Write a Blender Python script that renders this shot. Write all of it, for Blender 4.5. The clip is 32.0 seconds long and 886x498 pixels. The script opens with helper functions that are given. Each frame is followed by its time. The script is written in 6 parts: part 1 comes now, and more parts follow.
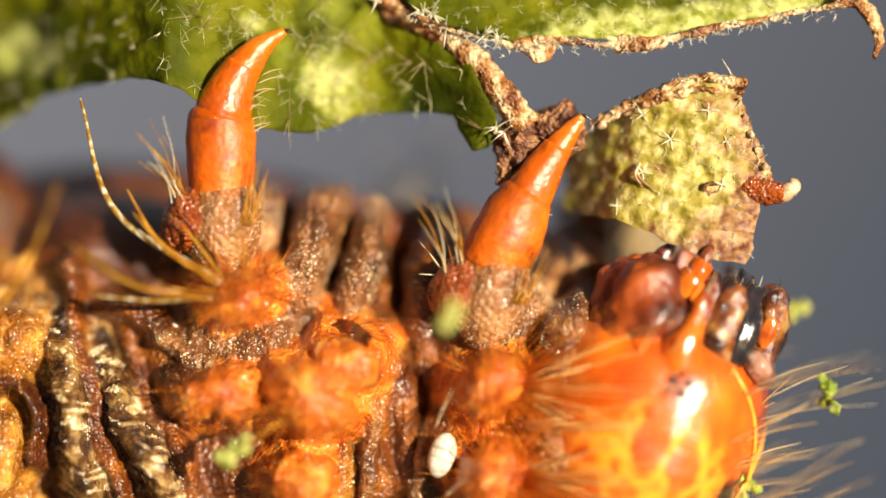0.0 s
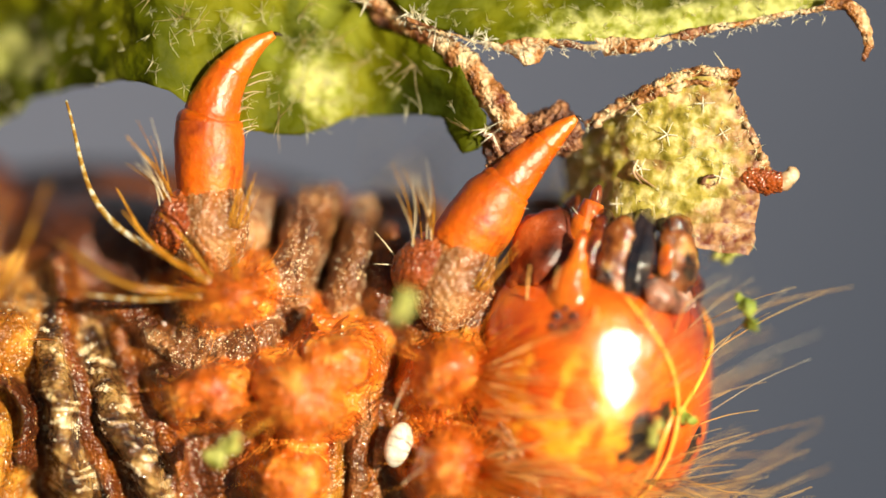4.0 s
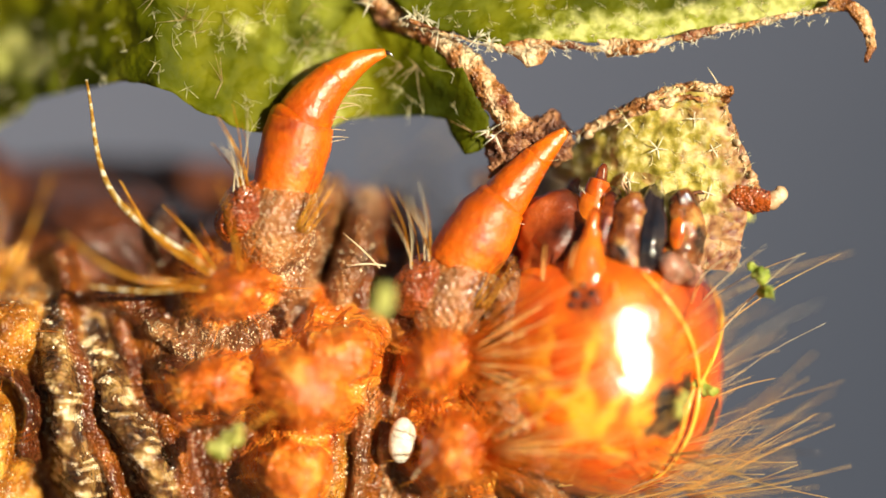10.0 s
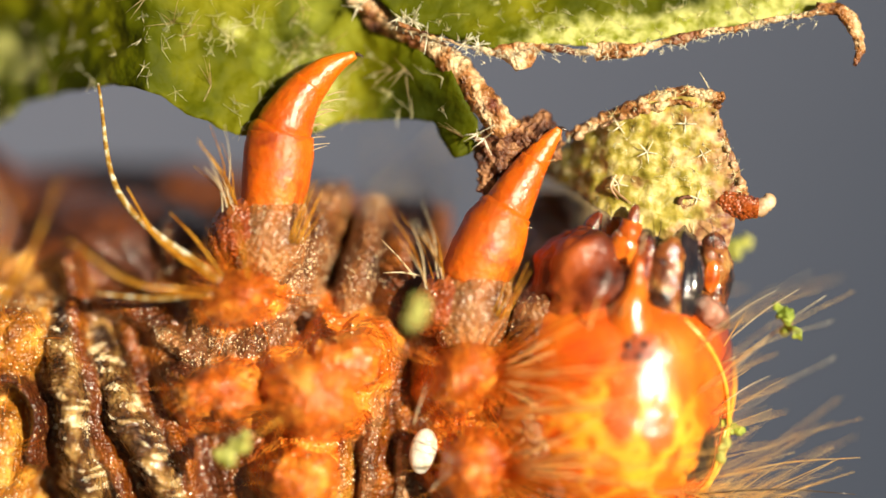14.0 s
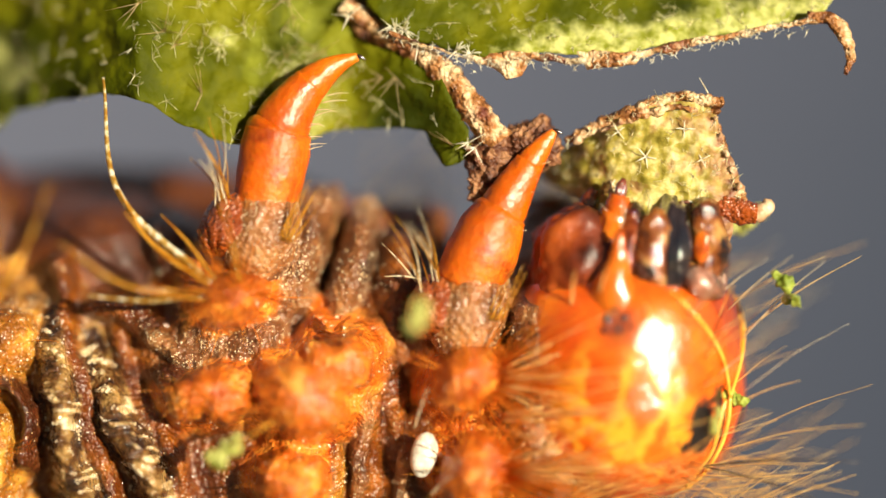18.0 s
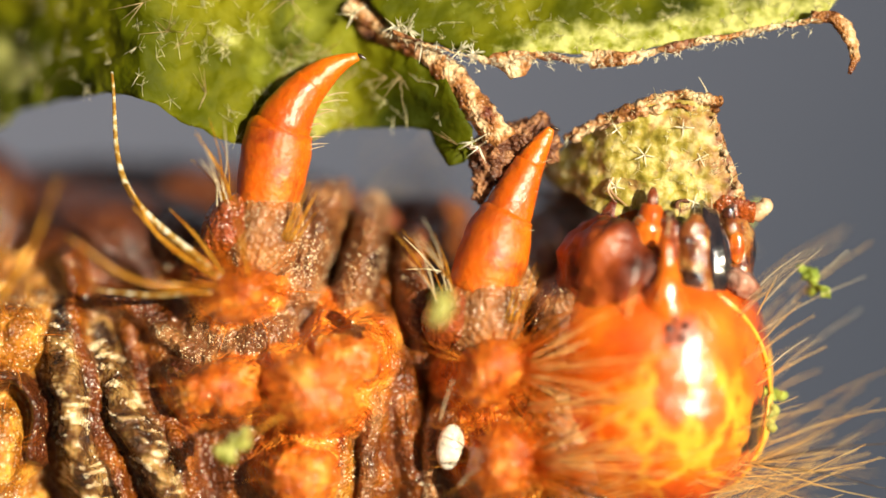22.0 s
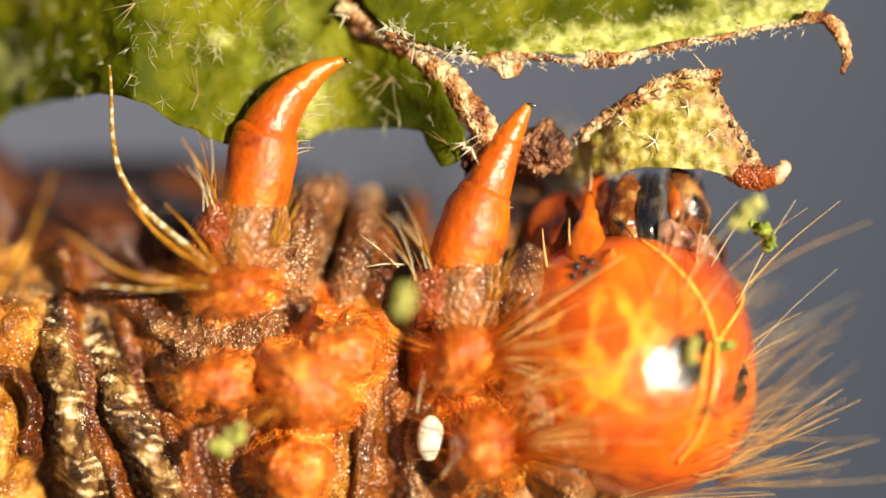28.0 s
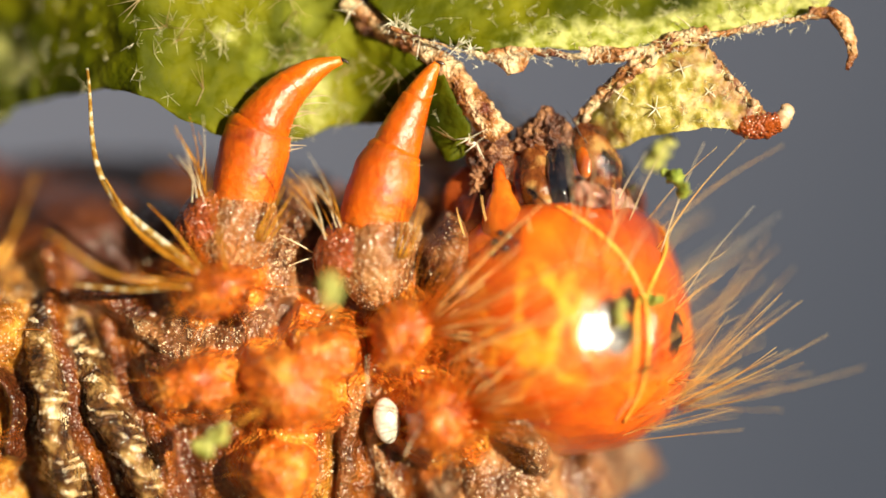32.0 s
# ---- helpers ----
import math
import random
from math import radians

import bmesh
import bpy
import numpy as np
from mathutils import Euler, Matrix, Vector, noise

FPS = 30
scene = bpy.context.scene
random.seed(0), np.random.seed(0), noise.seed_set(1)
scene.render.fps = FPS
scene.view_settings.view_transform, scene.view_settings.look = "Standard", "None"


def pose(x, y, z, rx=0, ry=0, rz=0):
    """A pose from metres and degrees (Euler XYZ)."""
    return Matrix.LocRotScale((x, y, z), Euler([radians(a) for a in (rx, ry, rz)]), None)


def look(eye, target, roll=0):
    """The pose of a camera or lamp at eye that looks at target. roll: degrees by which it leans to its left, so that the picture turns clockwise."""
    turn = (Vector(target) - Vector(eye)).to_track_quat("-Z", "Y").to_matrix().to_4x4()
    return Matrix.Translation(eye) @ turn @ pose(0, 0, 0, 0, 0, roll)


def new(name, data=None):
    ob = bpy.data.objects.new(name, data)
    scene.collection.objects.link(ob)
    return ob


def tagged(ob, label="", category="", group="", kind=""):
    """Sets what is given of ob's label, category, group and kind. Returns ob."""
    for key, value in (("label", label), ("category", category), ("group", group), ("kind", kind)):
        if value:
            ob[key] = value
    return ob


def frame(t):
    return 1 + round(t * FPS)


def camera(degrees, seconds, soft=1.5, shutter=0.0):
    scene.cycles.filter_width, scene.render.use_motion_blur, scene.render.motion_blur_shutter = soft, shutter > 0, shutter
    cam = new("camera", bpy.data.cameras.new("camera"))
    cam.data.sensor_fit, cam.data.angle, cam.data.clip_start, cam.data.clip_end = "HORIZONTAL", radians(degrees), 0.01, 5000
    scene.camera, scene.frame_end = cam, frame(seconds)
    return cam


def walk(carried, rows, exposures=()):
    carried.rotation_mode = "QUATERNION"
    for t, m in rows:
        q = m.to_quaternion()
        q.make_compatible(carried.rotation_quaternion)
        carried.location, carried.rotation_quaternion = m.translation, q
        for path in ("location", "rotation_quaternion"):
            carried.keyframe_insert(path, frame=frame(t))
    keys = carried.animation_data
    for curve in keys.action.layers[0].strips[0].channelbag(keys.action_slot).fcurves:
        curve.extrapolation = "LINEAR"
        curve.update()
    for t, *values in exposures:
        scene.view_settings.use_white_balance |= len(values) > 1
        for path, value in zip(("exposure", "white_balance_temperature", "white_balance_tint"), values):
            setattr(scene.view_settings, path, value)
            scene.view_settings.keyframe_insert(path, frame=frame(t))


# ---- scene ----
# A caterpillar feeding under a leaf, about twenty millimetres across. Lengths below are in millimetres.
MM = 0.001
cam = camera(16.0, 32.0, soft=1.6)
cam.data.dof.use_dof = True
cam.data.dof.focus_distance = 0.0680
cam.data.dof.aperture_fstop = 14.5
STAND = pose(0, -0.06973, 0, 90, 0, 0)
walk(cam, [(0.0, STAND), (32.0, STAND)])

# ---- light ----
SUN = Vector((0.54, -0.82, 0.11)).normalized()
world = bpy.data.worlds.new("sky")
scene.world = world
world.use_nodes = True
wn = world.node_tree
sky = wn.nodes.new("ShaderNodeTexSky")
sky.sky_type, sky.sun_disc = "NISHITA", False
sky.sun_elevation = math.asin(SUN.z)
sky.sun_rotation = math.atan2(SUN.x, SUN.y)
wn.nodes["Background"].inputs["Strength"].default_value = 0.029
wn.links.new(sky.outputs[0], wn.nodes["Background"].inputs["Color"])
sun_data = bpy.data.lights.new("sun", "SUN")
sun_data.energy, sun_data.angle, sun_data.color = 5.2, radians(0.6), (1.0, 0.915, 0.70)
sun = new("sun", sun_data)
sun.matrix_world = look(SUN * 0.5, (0, 0, 0))
scene.view_settings.exposure = 0.67


# ---- small numeric helpers ----
def lattice(ix, iy, iz, seed):
    n = (ix * 374761393 + iy * 668265263 + iz * 2147483647 + seed * 1274126177) & 0xFFFFFFFF
    n = ((n ^ (n >> 13)) * 1274126177) & 0xFFFFFFFF
    return ((n ^ (n >> 16)) & 0xFFFF) / 32767.5 - 1.0


TURN = np.array(Euler((0.62, 0.41, 0.83)).to_matrix())


def value_noise(p, scale, seed=0):
    q = (np.asarray(p, float) @ TURN) * scale + 100.0
    i = np.floor(q).astype(np.int64)
    f = q - i
    f = f * f * (3 - 2 * f)
    total = 0
    for dx in (0, 1):
        for dy in (0, 1):
            for dz in (0, 1):
                w = (f[:, 0] if dx else 1 - f[:, 0]) * (f[:, 1] if dy else 1 - f[:, 1]) * (f[:, 2] if dz else 1 - f[:, 2])
                total = total + w * lattice(i[:, 0] + dx, i[:, 1] + dy, i[:, 2] + dz, seed)
    return total


def fbm(p, scale, octaves=4, seed=0):
    total, amp = 0, 1.0
    for o in range(octaves):
        total = total + amp * value_noise(p, scale * 2 ** o, seed + o)
        amp *= 0.5
    return total


def ridged(p, scale, octaves=3, seed=0):
    total, amp = 0, 1.0
    for o in range(octaves):
        total = total + amp * (1 - 2 * np.abs(value_noise(p, scale * 2 ** o, seed + o)))
        amp *= 0.5
    return total


def grid_faces(nu, nv, wrap=True):
    faces = []
    for i in range(nu - 1):
        for j in range(nv if wrap else nv - 1):
            k = (j + 1) % nv
            faces.append((i * nv + j, i * nv + k, (i + 1) * nv + k, (i + 1) * nv + j))
    return faces


def mesh_data(name, verts, faces, material, smooth=True):
    me = bpy.data.meshes.new(name)
    me.from_pydata((np.asarray(verts, float) * MM).tolist(), [], faces)
    me.materials.append(material)
    if smooth:
        me.polygons.foreach_set("use_smooth", [True] * len(me.polygons))
    me.update()
    return me


def part(name, shape, material, parent, label="", at=None):
    """One mesh under a thing or a part. shape: vertices in millimetres, and faces."""
    ob = new(name, mesh_data(name, shape[0], shape[1], material))
    ob.parent = parent
    if at is not None:
        ob.matrix_basis = at
    if label:
        ob["label"] = label
    return ob


def joined(shapes):
    verts, faces, n = [], [], 0
    for v, f in shapes:
        v = np.asarray(v, float)
        verts.append(v)
        faces.extend(tuple(i + n for i in q) for q in f)
        n += len(v)
    return np.concatenate(verts), faces


def turned(v, rx=0, ry=0, rz=0):
    m = np.array(Euler([radians(a) for a in (rx, ry, rz)]).to_matrix())
    return np.asarray(v) @ m.T


def blob(centre, radii, turn=(0, 0, 0), relief=None, nu=48, nv=72, power=1.0):
    """A closed rounded form; relief(points) pushes its skin out, in millimetres."""
    th = np.linspace(0.0, math.pi, nu)[:, None]
    ph = np.linspace(0, 2 * math.pi, nv, endpoint=False)[None, :]
    d = np.stack([np.sin(th) * np.cos(ph), np.sin(th) * np.sin(ph), np.cos(th) + 0 * ph], -1).reshape(-1, 3)
    if power != 1.0:
        d = np.sign(d) * np.abs(d) ** power
    r = np.asarray(radii, float)
    n = d / r
    n /= np.linalg.norm(n, axis=1)[:, None] + 1e-9
    v, n = turned(d * r, *turn), turned(n, *turn)
    v = v + np.asarray(centre)
    if relief is not None:
        v = v + n * relief(v)[:, None]
    return v, grid_faces(nu, nv)


def spline(points, n):
    """A smooth line through the points."""
    p = np.asarray(points, float)
    if len(p) < 3:
        t = np.linspace(0, 1, n)[:, None]
        return p[0] * (1 - t) + p[-1] * t
    q = np.concatenate([[2 * p[0] - p[1]], p, [2 * p[-1] - p[-2]]])
    out = []
    for s in np.linspace(0, len(p) - 1 - 1e-9, n):
        i = int(s)
        t = s - i
        a, b, c, d = q[i], q[i + 1], q[i + 2], q[i + 3]
        out.append(0.5 * (2 * b + (c - a) * t + (2 * a - 5 * b + 4 * c - d) * t * t + (3 * b - a - 3 * c + d) * t ** 3))
    return np.array(out)


def tube(points, radii, sides=10, n=16, flat=1.0, relief=None):
    """A tapered round stem along a smooth line."""
    c = spline(points, n)
    rr = np.interp(np.linspace(0, 1, n), np.linspace(0, 1, len(radii)), radii)
    tan = np.gradient(c, axis=0)
    tan /= np.linalg.norm(tan, axis=1)[:, None] + 1e-12
    ref = np.array([0, 1.0, 0]) if abs(tan[:, 1]).max() < 0.9 else np.array([1.0, 0, 0])
    side = np.cross(tan, ref)
    side /= np.linalg.norm(side, axis=1)[:, None] + 1e-12
    up = np.cross(side, tan)
    a = np.linspace(0, 2 * math.pi, sides, endpoint=False)
    nrm = np.cos(a)[None, :, None] * side[:, None] + np.sin(a)[None, :, None] * flat * up[:, None]
    v = c[:, None] + nrm * rr[:, None, None]
    v = v.reshape(-1, 3)
    if relief is not None:
        v = v + nrm.reshape(-1, 3) * relief(v)[:, None]
    faces = grid_faces(n, sides)
    v = np.concatenate([v, c[:1], c[-1:]])
    m = len(v)
    for j in range(sides):
        k = (j + 1) % sides
        faces.append((k, j, m - 2))
        faces.append(((n - 1) * sides + j, (n - 1) * sides + k, m - 1))
    return v, faces


def hair(p0, p1, bend, r, sides=5, n=9, tip=0.35):
    p0, p1 = np.asarray(p0, float), np.asarray(p1, float)
    return tube([p0, (p0 + p1) / 2 + np.asarray(bend), p1], [r, r * 0.85, r * tip], sides, n)


def fan(rng, centre, spread_at, count, way, spread, length, r, sag=0.25):
    """Many setae that leave a tubercle in all the ways round one main way."""
    way = np.asarray(way, float) / np.linalg.norm(way)
    out = []
    for _ in range(count):
        d = way + rng.normal(0, spread, 3)
        d /= np.linalg.norm(d)
        root = np.asarray(centre) + d * np.asarray(spread_at)
        l = length * rng.uniform(0.55, 1.15)
        out.append(hair(root, root + d * l, rng.normal(0, sag * 0.4, 3) * l * 0.4, r * rng.uniform(0.7, 1.2), 4, 6))
    return joined(out)


def inside(poly, x, z):
    ok = np.zeros(x.shape, bool)
    for (x0, z0), (x1, z1) in zip(poly, np.roll(poly, -1, 0)):
        cross = ((z0 > z) != (z1 > z)) & (x < (x1 - x0) * (z - z0) / (z1 - z0 + 1e-12) + x0)
        ok ^= cross
    return ok


def sheet(outline, step, depth, thick, ragged=0.05, seed=0, rim_share=0.5):
    """A leaf blade: the outline (x, z), bent by depth(x, z), with two skins and a rim."""
    line = []
    o = np.asarray(outline, float)
    for a, b in zip(o, np.roll(o, -1, 0)):
        n = max(2, int(np.linalg.norm(b - a) / (step * 0.4)))
        line.extend(a + (b - a) * k / n for k in range(n))
    line = np.array(line)
    q = np.stack([line[:, 0], 0 * line[:, 0], line[:, 1]], 1)
    line = line + np.stack([fbm(q, 2.2, 3, seed + 7), fbm(q, 2.2, 3, seed + 17)], 1) * ragged
    lo, hi = line.min(0) - step, line.max(0) + step
    nx, nz = int((hi[0] - lo[0]) / step) + 1, int((hi[1] - lo[1]) / step) + 1
    cx, cz = np.meshgrid(lo[0] + step * (np.arange(nx) + 0.5), lo[1] + step * (np.arange(nz) + 0.5), indexing="ij")
    use = inside(line, cx, cz)
    index, pts, quads = {}, [], []
    for i, j in zip(*np.nonzero(use)):
        quad = []
        for di, dj in ((0, 0), (1, 0), (1, 1), (0, 1)):
            key = (i + di, j + dj)
            if key not in index:
                index[key] = len(pts)
                pts.append((lo[0] + step * key[0], lo[1] + step * key[1]))
            quad.append(index[key])
        quads.append(tuple(quad))
    pts = np.array(pts)
    edges = {}
    for f in quads:
        for a, b in zip(f, f[1:] + f[:1]):
            if (b, a) in edges:
                del edges[(b, a)]
            else:
                edges[(a, b)] = 1
    rim = sorted({i for e in edges for i in e})
    for i in rim:
        d = ((line - pts[i]) ** 2).sum(1)
        k = d.argmin()
        if d[k] < (2 * step) ** 2:
            pts[i] = line[k]
    y = depth(pts[:, 0], pts[:, 1])
    t = np.full(len(pts), thick / 2)
    t[rim] *= rim_share
    n = len(pts)
    front = np.stack([pts[:, 0], y - t, pts[:, 1]], 1)
    back = np.stack([pts[:, 0], y + t, pts[:, 1]], 1)
    faces = list(quads) + [tuple(i + n for i in reversed(f)) for f in quads]
    faces += [(b, a, a + n, b + n) for a, b in edges]
    return np.concatenate([front, back]), faces, front[[i for i in range(n) if i not in set(rim)]]


def star_hairs(rng, roots, length, r, rays=6, out=-1.0):
    shapes = []
    for p in roots:
        for _ in range(rng.integers(4, rays + 2)):
            d = rng.normal(0, 1, 3)
            d[1] = out * abs(d[1]) * 0.7
            d /= np.linalg.norm(d)
            l = length * rng.uniform(0.4, 1.2)
            shapes.append(tube([p, p + d * l], [r, r * 0.2], 3, 2))
    return joined(shapes)


# ---- materials ----
def material(name, colours, scale=1.0, detail=5.0, rough=0.5, bumps=(), coat=0.0, clear=0.0, metal=0.0, soft=None, second=None, rough_vary=0.0, coat_rough=0.1, dried=None, coat_index=1.5):
    """A procedural surface. colours: (position, rgb) of a noise ramp; scale per millimetre; bumps: (kind, scale, strength, millimetres);
    clear: how much light passes through a thin blade; soft: (weight, millimetres) of light carried under the skin;
    second: (rgb, scale, low, high) a second colour in patches."""
    m = bpy.data.materials.new(name)
    m.use_nodes = True
    t = m.node_tree
    N, L = t.nodes, t.links
    bsdf = N["Principled BSDF"]
    co = N.new("ShaderNodeTexCoord")
    mp = N.new("ShaderNodeMapping")
    mp.inputs["Scale"].default_value = (1000, 1000, 1000)
    L.new(co.outputs["Object"], mp.inputs[0])

    def noise_node(s, d=4.0):
        n = N.new("ShaderNodeTexNoise")
        n.inputs["Scale"].default_value, n.inputs["Detail"].default_value = s, d
        L.new(mp.outputs[0], n.inputs["Vector"])
        return n
    n1 = noise_node(scale, detail)
    ramp = N.new("ShaderNodeValToRGB")
    while len(ramp.color_ramp.elements) < len(colours):
        ramp.color_ramp.elements.new(0.5)
    for e, (p, c) in zip(ramp.color_ramp.elements, colours):
        e.position, e.color = p, (*c, 1)
    L.new(n1.outputs[0], ramp.inputs[0])
    colour = ramp.outputs[0]
    if second:
        rgb, s, low, high = second
        n2 = noise_node(s, 6.0)
        mr = N.new("ShaderNodeMapRange")
        mr.inputs[1].default_value, mr.inputs[2].default_value = low, high
        L.new(n2.outputs[0], mr.inputs[0])
        mix = N.new("ShaderNodeMix")
        mix.data_type = "RGBA"
        L.new(mr.outputs[0], mix.inputs[0])
        L.new(colour, mix.inputs[6])
        mix.inputs[7].default_value = (*rgb, 1)
        colour = mix.outputs[2]
    if dried:
        at = N.new("ShaderNodeAttribute")
        at.attribute_name = "dried"
        wob = noise_node(2.5, 6.0)
        add = N.new("ShaderNodeMath")
        add.operation = "ADD"
        L.new(at.outputs["Fac"], add.inputs[0])
        L.new(wob.outputs[0], add.inputs[1])
        mr = N.new("ShaderNodeMapRange")
        mr.inputs[1].default_value, mr.inputs[2].default_value = 1.0, 1.35
        L.new(add.outputs[0], mr.inputs[0])
        tint = N.new("ShaderNodeValToRGB")
        for e, (p, c) in zip(tint.color_ramp.elements, dried):
            e.position, e.color = p, (*c, 1)
        L.new(noise_node(4.0, 6.0).outputs[0], tint.inputs[0])
        mix = N.new("ShaderNodeMix")
        mix.data_type = "RGBA"
        L.new(mr.outputs[0], mix.inputs[0])
        L.new(colour, mix.inputs[6])
        L.new(tint.outputs[0], mix.inputs[7])
        colour = mix.outputs[2]
    L.new(colour, bsdf.inputs["Base Color"])
    bsdf.inputs["Roughness"].default_value = rough
    if rough_vary:
        nr = noise_node(scale * 5, 3.0)
        mr = N.new("ShaderNodeMapRange")
        mr.inputs[1].default_value, mr.inputs[2].default_value = 0.3, 0.7
        mr.inputs[3].default_value, mr.inputs[4].default_value = max(0.05, rough - rough_vary), min(1, rough + rough_vary)
        L.new(nr.outputs[0], mr.inputs[0])
        L.new(mr.outputs[0], bsdf.inputs["Roughness"])
    bsdf.inputs["Metallic"].default_value = metal
    bsdf.inputs["Coat Weight"].default_value = coat
    bsdf.inputs["Coat Roughness"].default_value = coat_rough
    bsdf.inputs["Coat IOR"].default_value = coat_index
    if soft:
        bsdf.inputs["Subsurface Weight"].default_value = soft[0]
        bsdf.inputs["Subsurface Radius"].default_value = (1.0, 0.4, 0.12)
        bsdf.inputs["Subsurface Scale"].default_value = soft[1] * MM
    last = None
    for kind, s, strength, mmetres in bumps:
        if kind == "grain":
            h = N.new("ShaderNodeTexVoronoi")
            h.inputs["Scale"].default_value = s
            L.new(mp.outputs[0], h.inputs["Vector"])
            out = h.outputs["Distance"]
        else:
            out = noise_node(s, 5.0).outputs[0]
        b = N.new("ShaderNodeBump")
        b.invert = kind == "grain"
        b.inputs["Strength"].default_value, b.inputs["Distance"].default_value = strength, mmetres * MM
        L.new(out, b.inputs["Height"])
        if last:
            L.new(last.outputs[0], b.inputs["Normal"])
        last = b
    if last:
        L.new(last.outputs[0], bsdf.inputs["Normal"])
        L.new(last.outputs[0], bsdf.inputs["Coat Normal"])
    if clear:
        tr = N.new("ShaderNodeBsdfTranslucent")
        L.new(colour, tr.inputs[0])
        mix = N.new("ShaderNodeMixShader")
        mix.inputs[0].default_value = clear
        L.new(bsdf.outputs[0], mix.inputs[1])
        L.new(tr.outputs[0], mix.inputs[2])
        L.new(mix.outputs[0], N["Material Output"].inputs[0])
    return m


DARK = material("dark_cuticle", [(0.30, (0.040, 0.009, 0.002)), (0.5, (0.110, 0.026, 0.005)), (0.68, (0.20, 0.055, 0.012))], 1.0, 5,
                0.34, [("noise", 2.2, 0.3, 0.08), ("grain", 12.0, 0.8, 0.07)], coat=0.7, coat_rough=0.15, rough_vary=0.12)
BROWN = material("brown_cuticle", [(0.30, (0.11, 0.040, 0.012)), (0.5, (0.32, 0.125, 0.038)), (0.68, (0.60, 0.32, 0.12))], 1.2, 5,
                 0.36, [("noise", 3.0, 0.35, 0.08), ("grain", 9.0, 1.0, 0.055), ("grain", 18.0, 0.8, 0.018)], coat=0.55, coat_rough=0.10, coat_index=1.6, rough_vary=0.10, second=((0.42, 0.125, 0.016), 0.7, 0.52, 0.68))
RUST = material("rust_cuticle", [(0.28, (0.12, 0.018, 0.003)), (0.5, (0.32, 0.060, 0.006)), (0.70, (0.52, 0.14, 0.016))], 0.9, 5,
                0.34, [("noise", 2.6, 0.35, 0.08), ("grain", 12.0, 0.9, 0.08)], coat=0.9, coat_rough=0.14, rough_vary=0.12, second=((0.24, 0.085, 0.040), 0.9, 0.54, 0.72))
ORANGE = material("orange_tubercle", [(0.28, (0.50, 0.105, 0.008)), (0.5, (0.72, 0.20, 0.016)), (0.70, (0.88, 0.36, 0.05))], 1.4, 4,
                  0.30, [("noise", 4.0, 0.35, 0.08), ("grain", 13.0, 0.5, 0.05)], coat=0.35, soft=(0.4, 0.35), rough_vary=0.15)
TAN = material("tan_plate", [(0.30, (0.26, 0.075, 0.010)), (0.5, (0.50, 0.175, 0.024)), (0.68, (0.74, 0.36, 0.08))], 1.8, 5,
               0.26, [("noise", 3.5, 0.5, 0.12), ("grain", 10.0, 0.8, 0.08)], coat=0.4, second=((0.16, 0.045, 0.010), 2.0, 0.58, 0.72), rough_vary=0.12)
RIDGE = material("ridge_skin", [(0.34, (0.10, 0.034, 0.008)), (0.50, (0.26, 0.100, 0.026)), (0.66, (0.50, 0.27, 0.09))], 1.6, 4,
                 0.18, [("noise", 5.0, 0.4, 0.05), ("grain", 13.0, 0.8, 0.06)], coat=1.0, coat_rough=0.14, rough_vary=0.06)
LEG = material("leg_shell", [(0.3, (0.46, 0.072, 0.001)), (0.55, (0.68, 0.118, 0.001)), (0.75, (0.82, 0.21, 0.004))], 0.8, 4,
               0.38, [("noise", 1.6, 0.35, 0.16), ("noise", 6.0, 0.6, 0.07), ("noise", 18.0, 0.35, 0.02)], coat=0.45, soft=(0.2, 0.35), second=((0.30, 0.034, 0.002), 1.4, 0.54, 0.72), coat_rough=0.24, rough_vary=0.14, coat_index=1.6)
FEMUR = material("leg_base_shell", [(0.3, (0.46, 0.072, 0.001)), (0.55, (0.70, 0.125, 0.001)), (0.75, (0.84, 0.22, 0.004))], 0.9, 5,
                 0.5, [("noise", 2.2, 0.4, 0.12), ("noise", 8.0, 0.5, 0.05), ("noise", 18.0, 0.35, 0.02)], coat=0.15, soft=(0.3, 0.4), second=((0.28, 0.032, 0.002), 1.6, 0.54, 0.70), coat_rough=0.3, rough_vary=0.14)
CLAW = material("claw_black", [(0.3, (0.01, 0.006, 0.005)), (0.7, (0.05, 0.02, 0.01))], 3.0, 3, 0.2, coat=0.5)
MOUTH = material("mouth_shell", [(0.36, (0.022, 0.005, 0.003)), (0.5, (0.16, 0.024, 0.005)), (0.66, (0.46, 0.100, 0.014))], 1.5, 6,
                 0.14, [("noise", 2.6, 0.8, 0.22), ("noise", 9.0, 0.4, 0.06)], coat=1.0, coat_rough=0.08, coat_index=1.7)
LIP = material("lip_wet", [(0.34, (0.06, 0.014, 0.004)), (0.52, (0.24, 0.065, 0.012)), (0.68, (0.5, 0.27, 0.08))], 2.0, 6, 0.15, [("noise", 3.0, 0.8, 0.2)], coat=0.9, second=((0.02, 0.012, 0.010), 1.6, 0.54, 0.64))
LOBE = material("lip_lobe", [(0.34, (0.045, 0.008, 0.003)), (0.5, (0.19, 0.028, 0.004)), (0.66, (0.42, 0.082, 0.010))], 0.9, 6, 0.48, [("noise", 1.6, 0.5, 0.16), ("noise", 7.0, 0.5, 0.05)], coat=0.22, coat_rough=0.25, rough_vary=0.12)
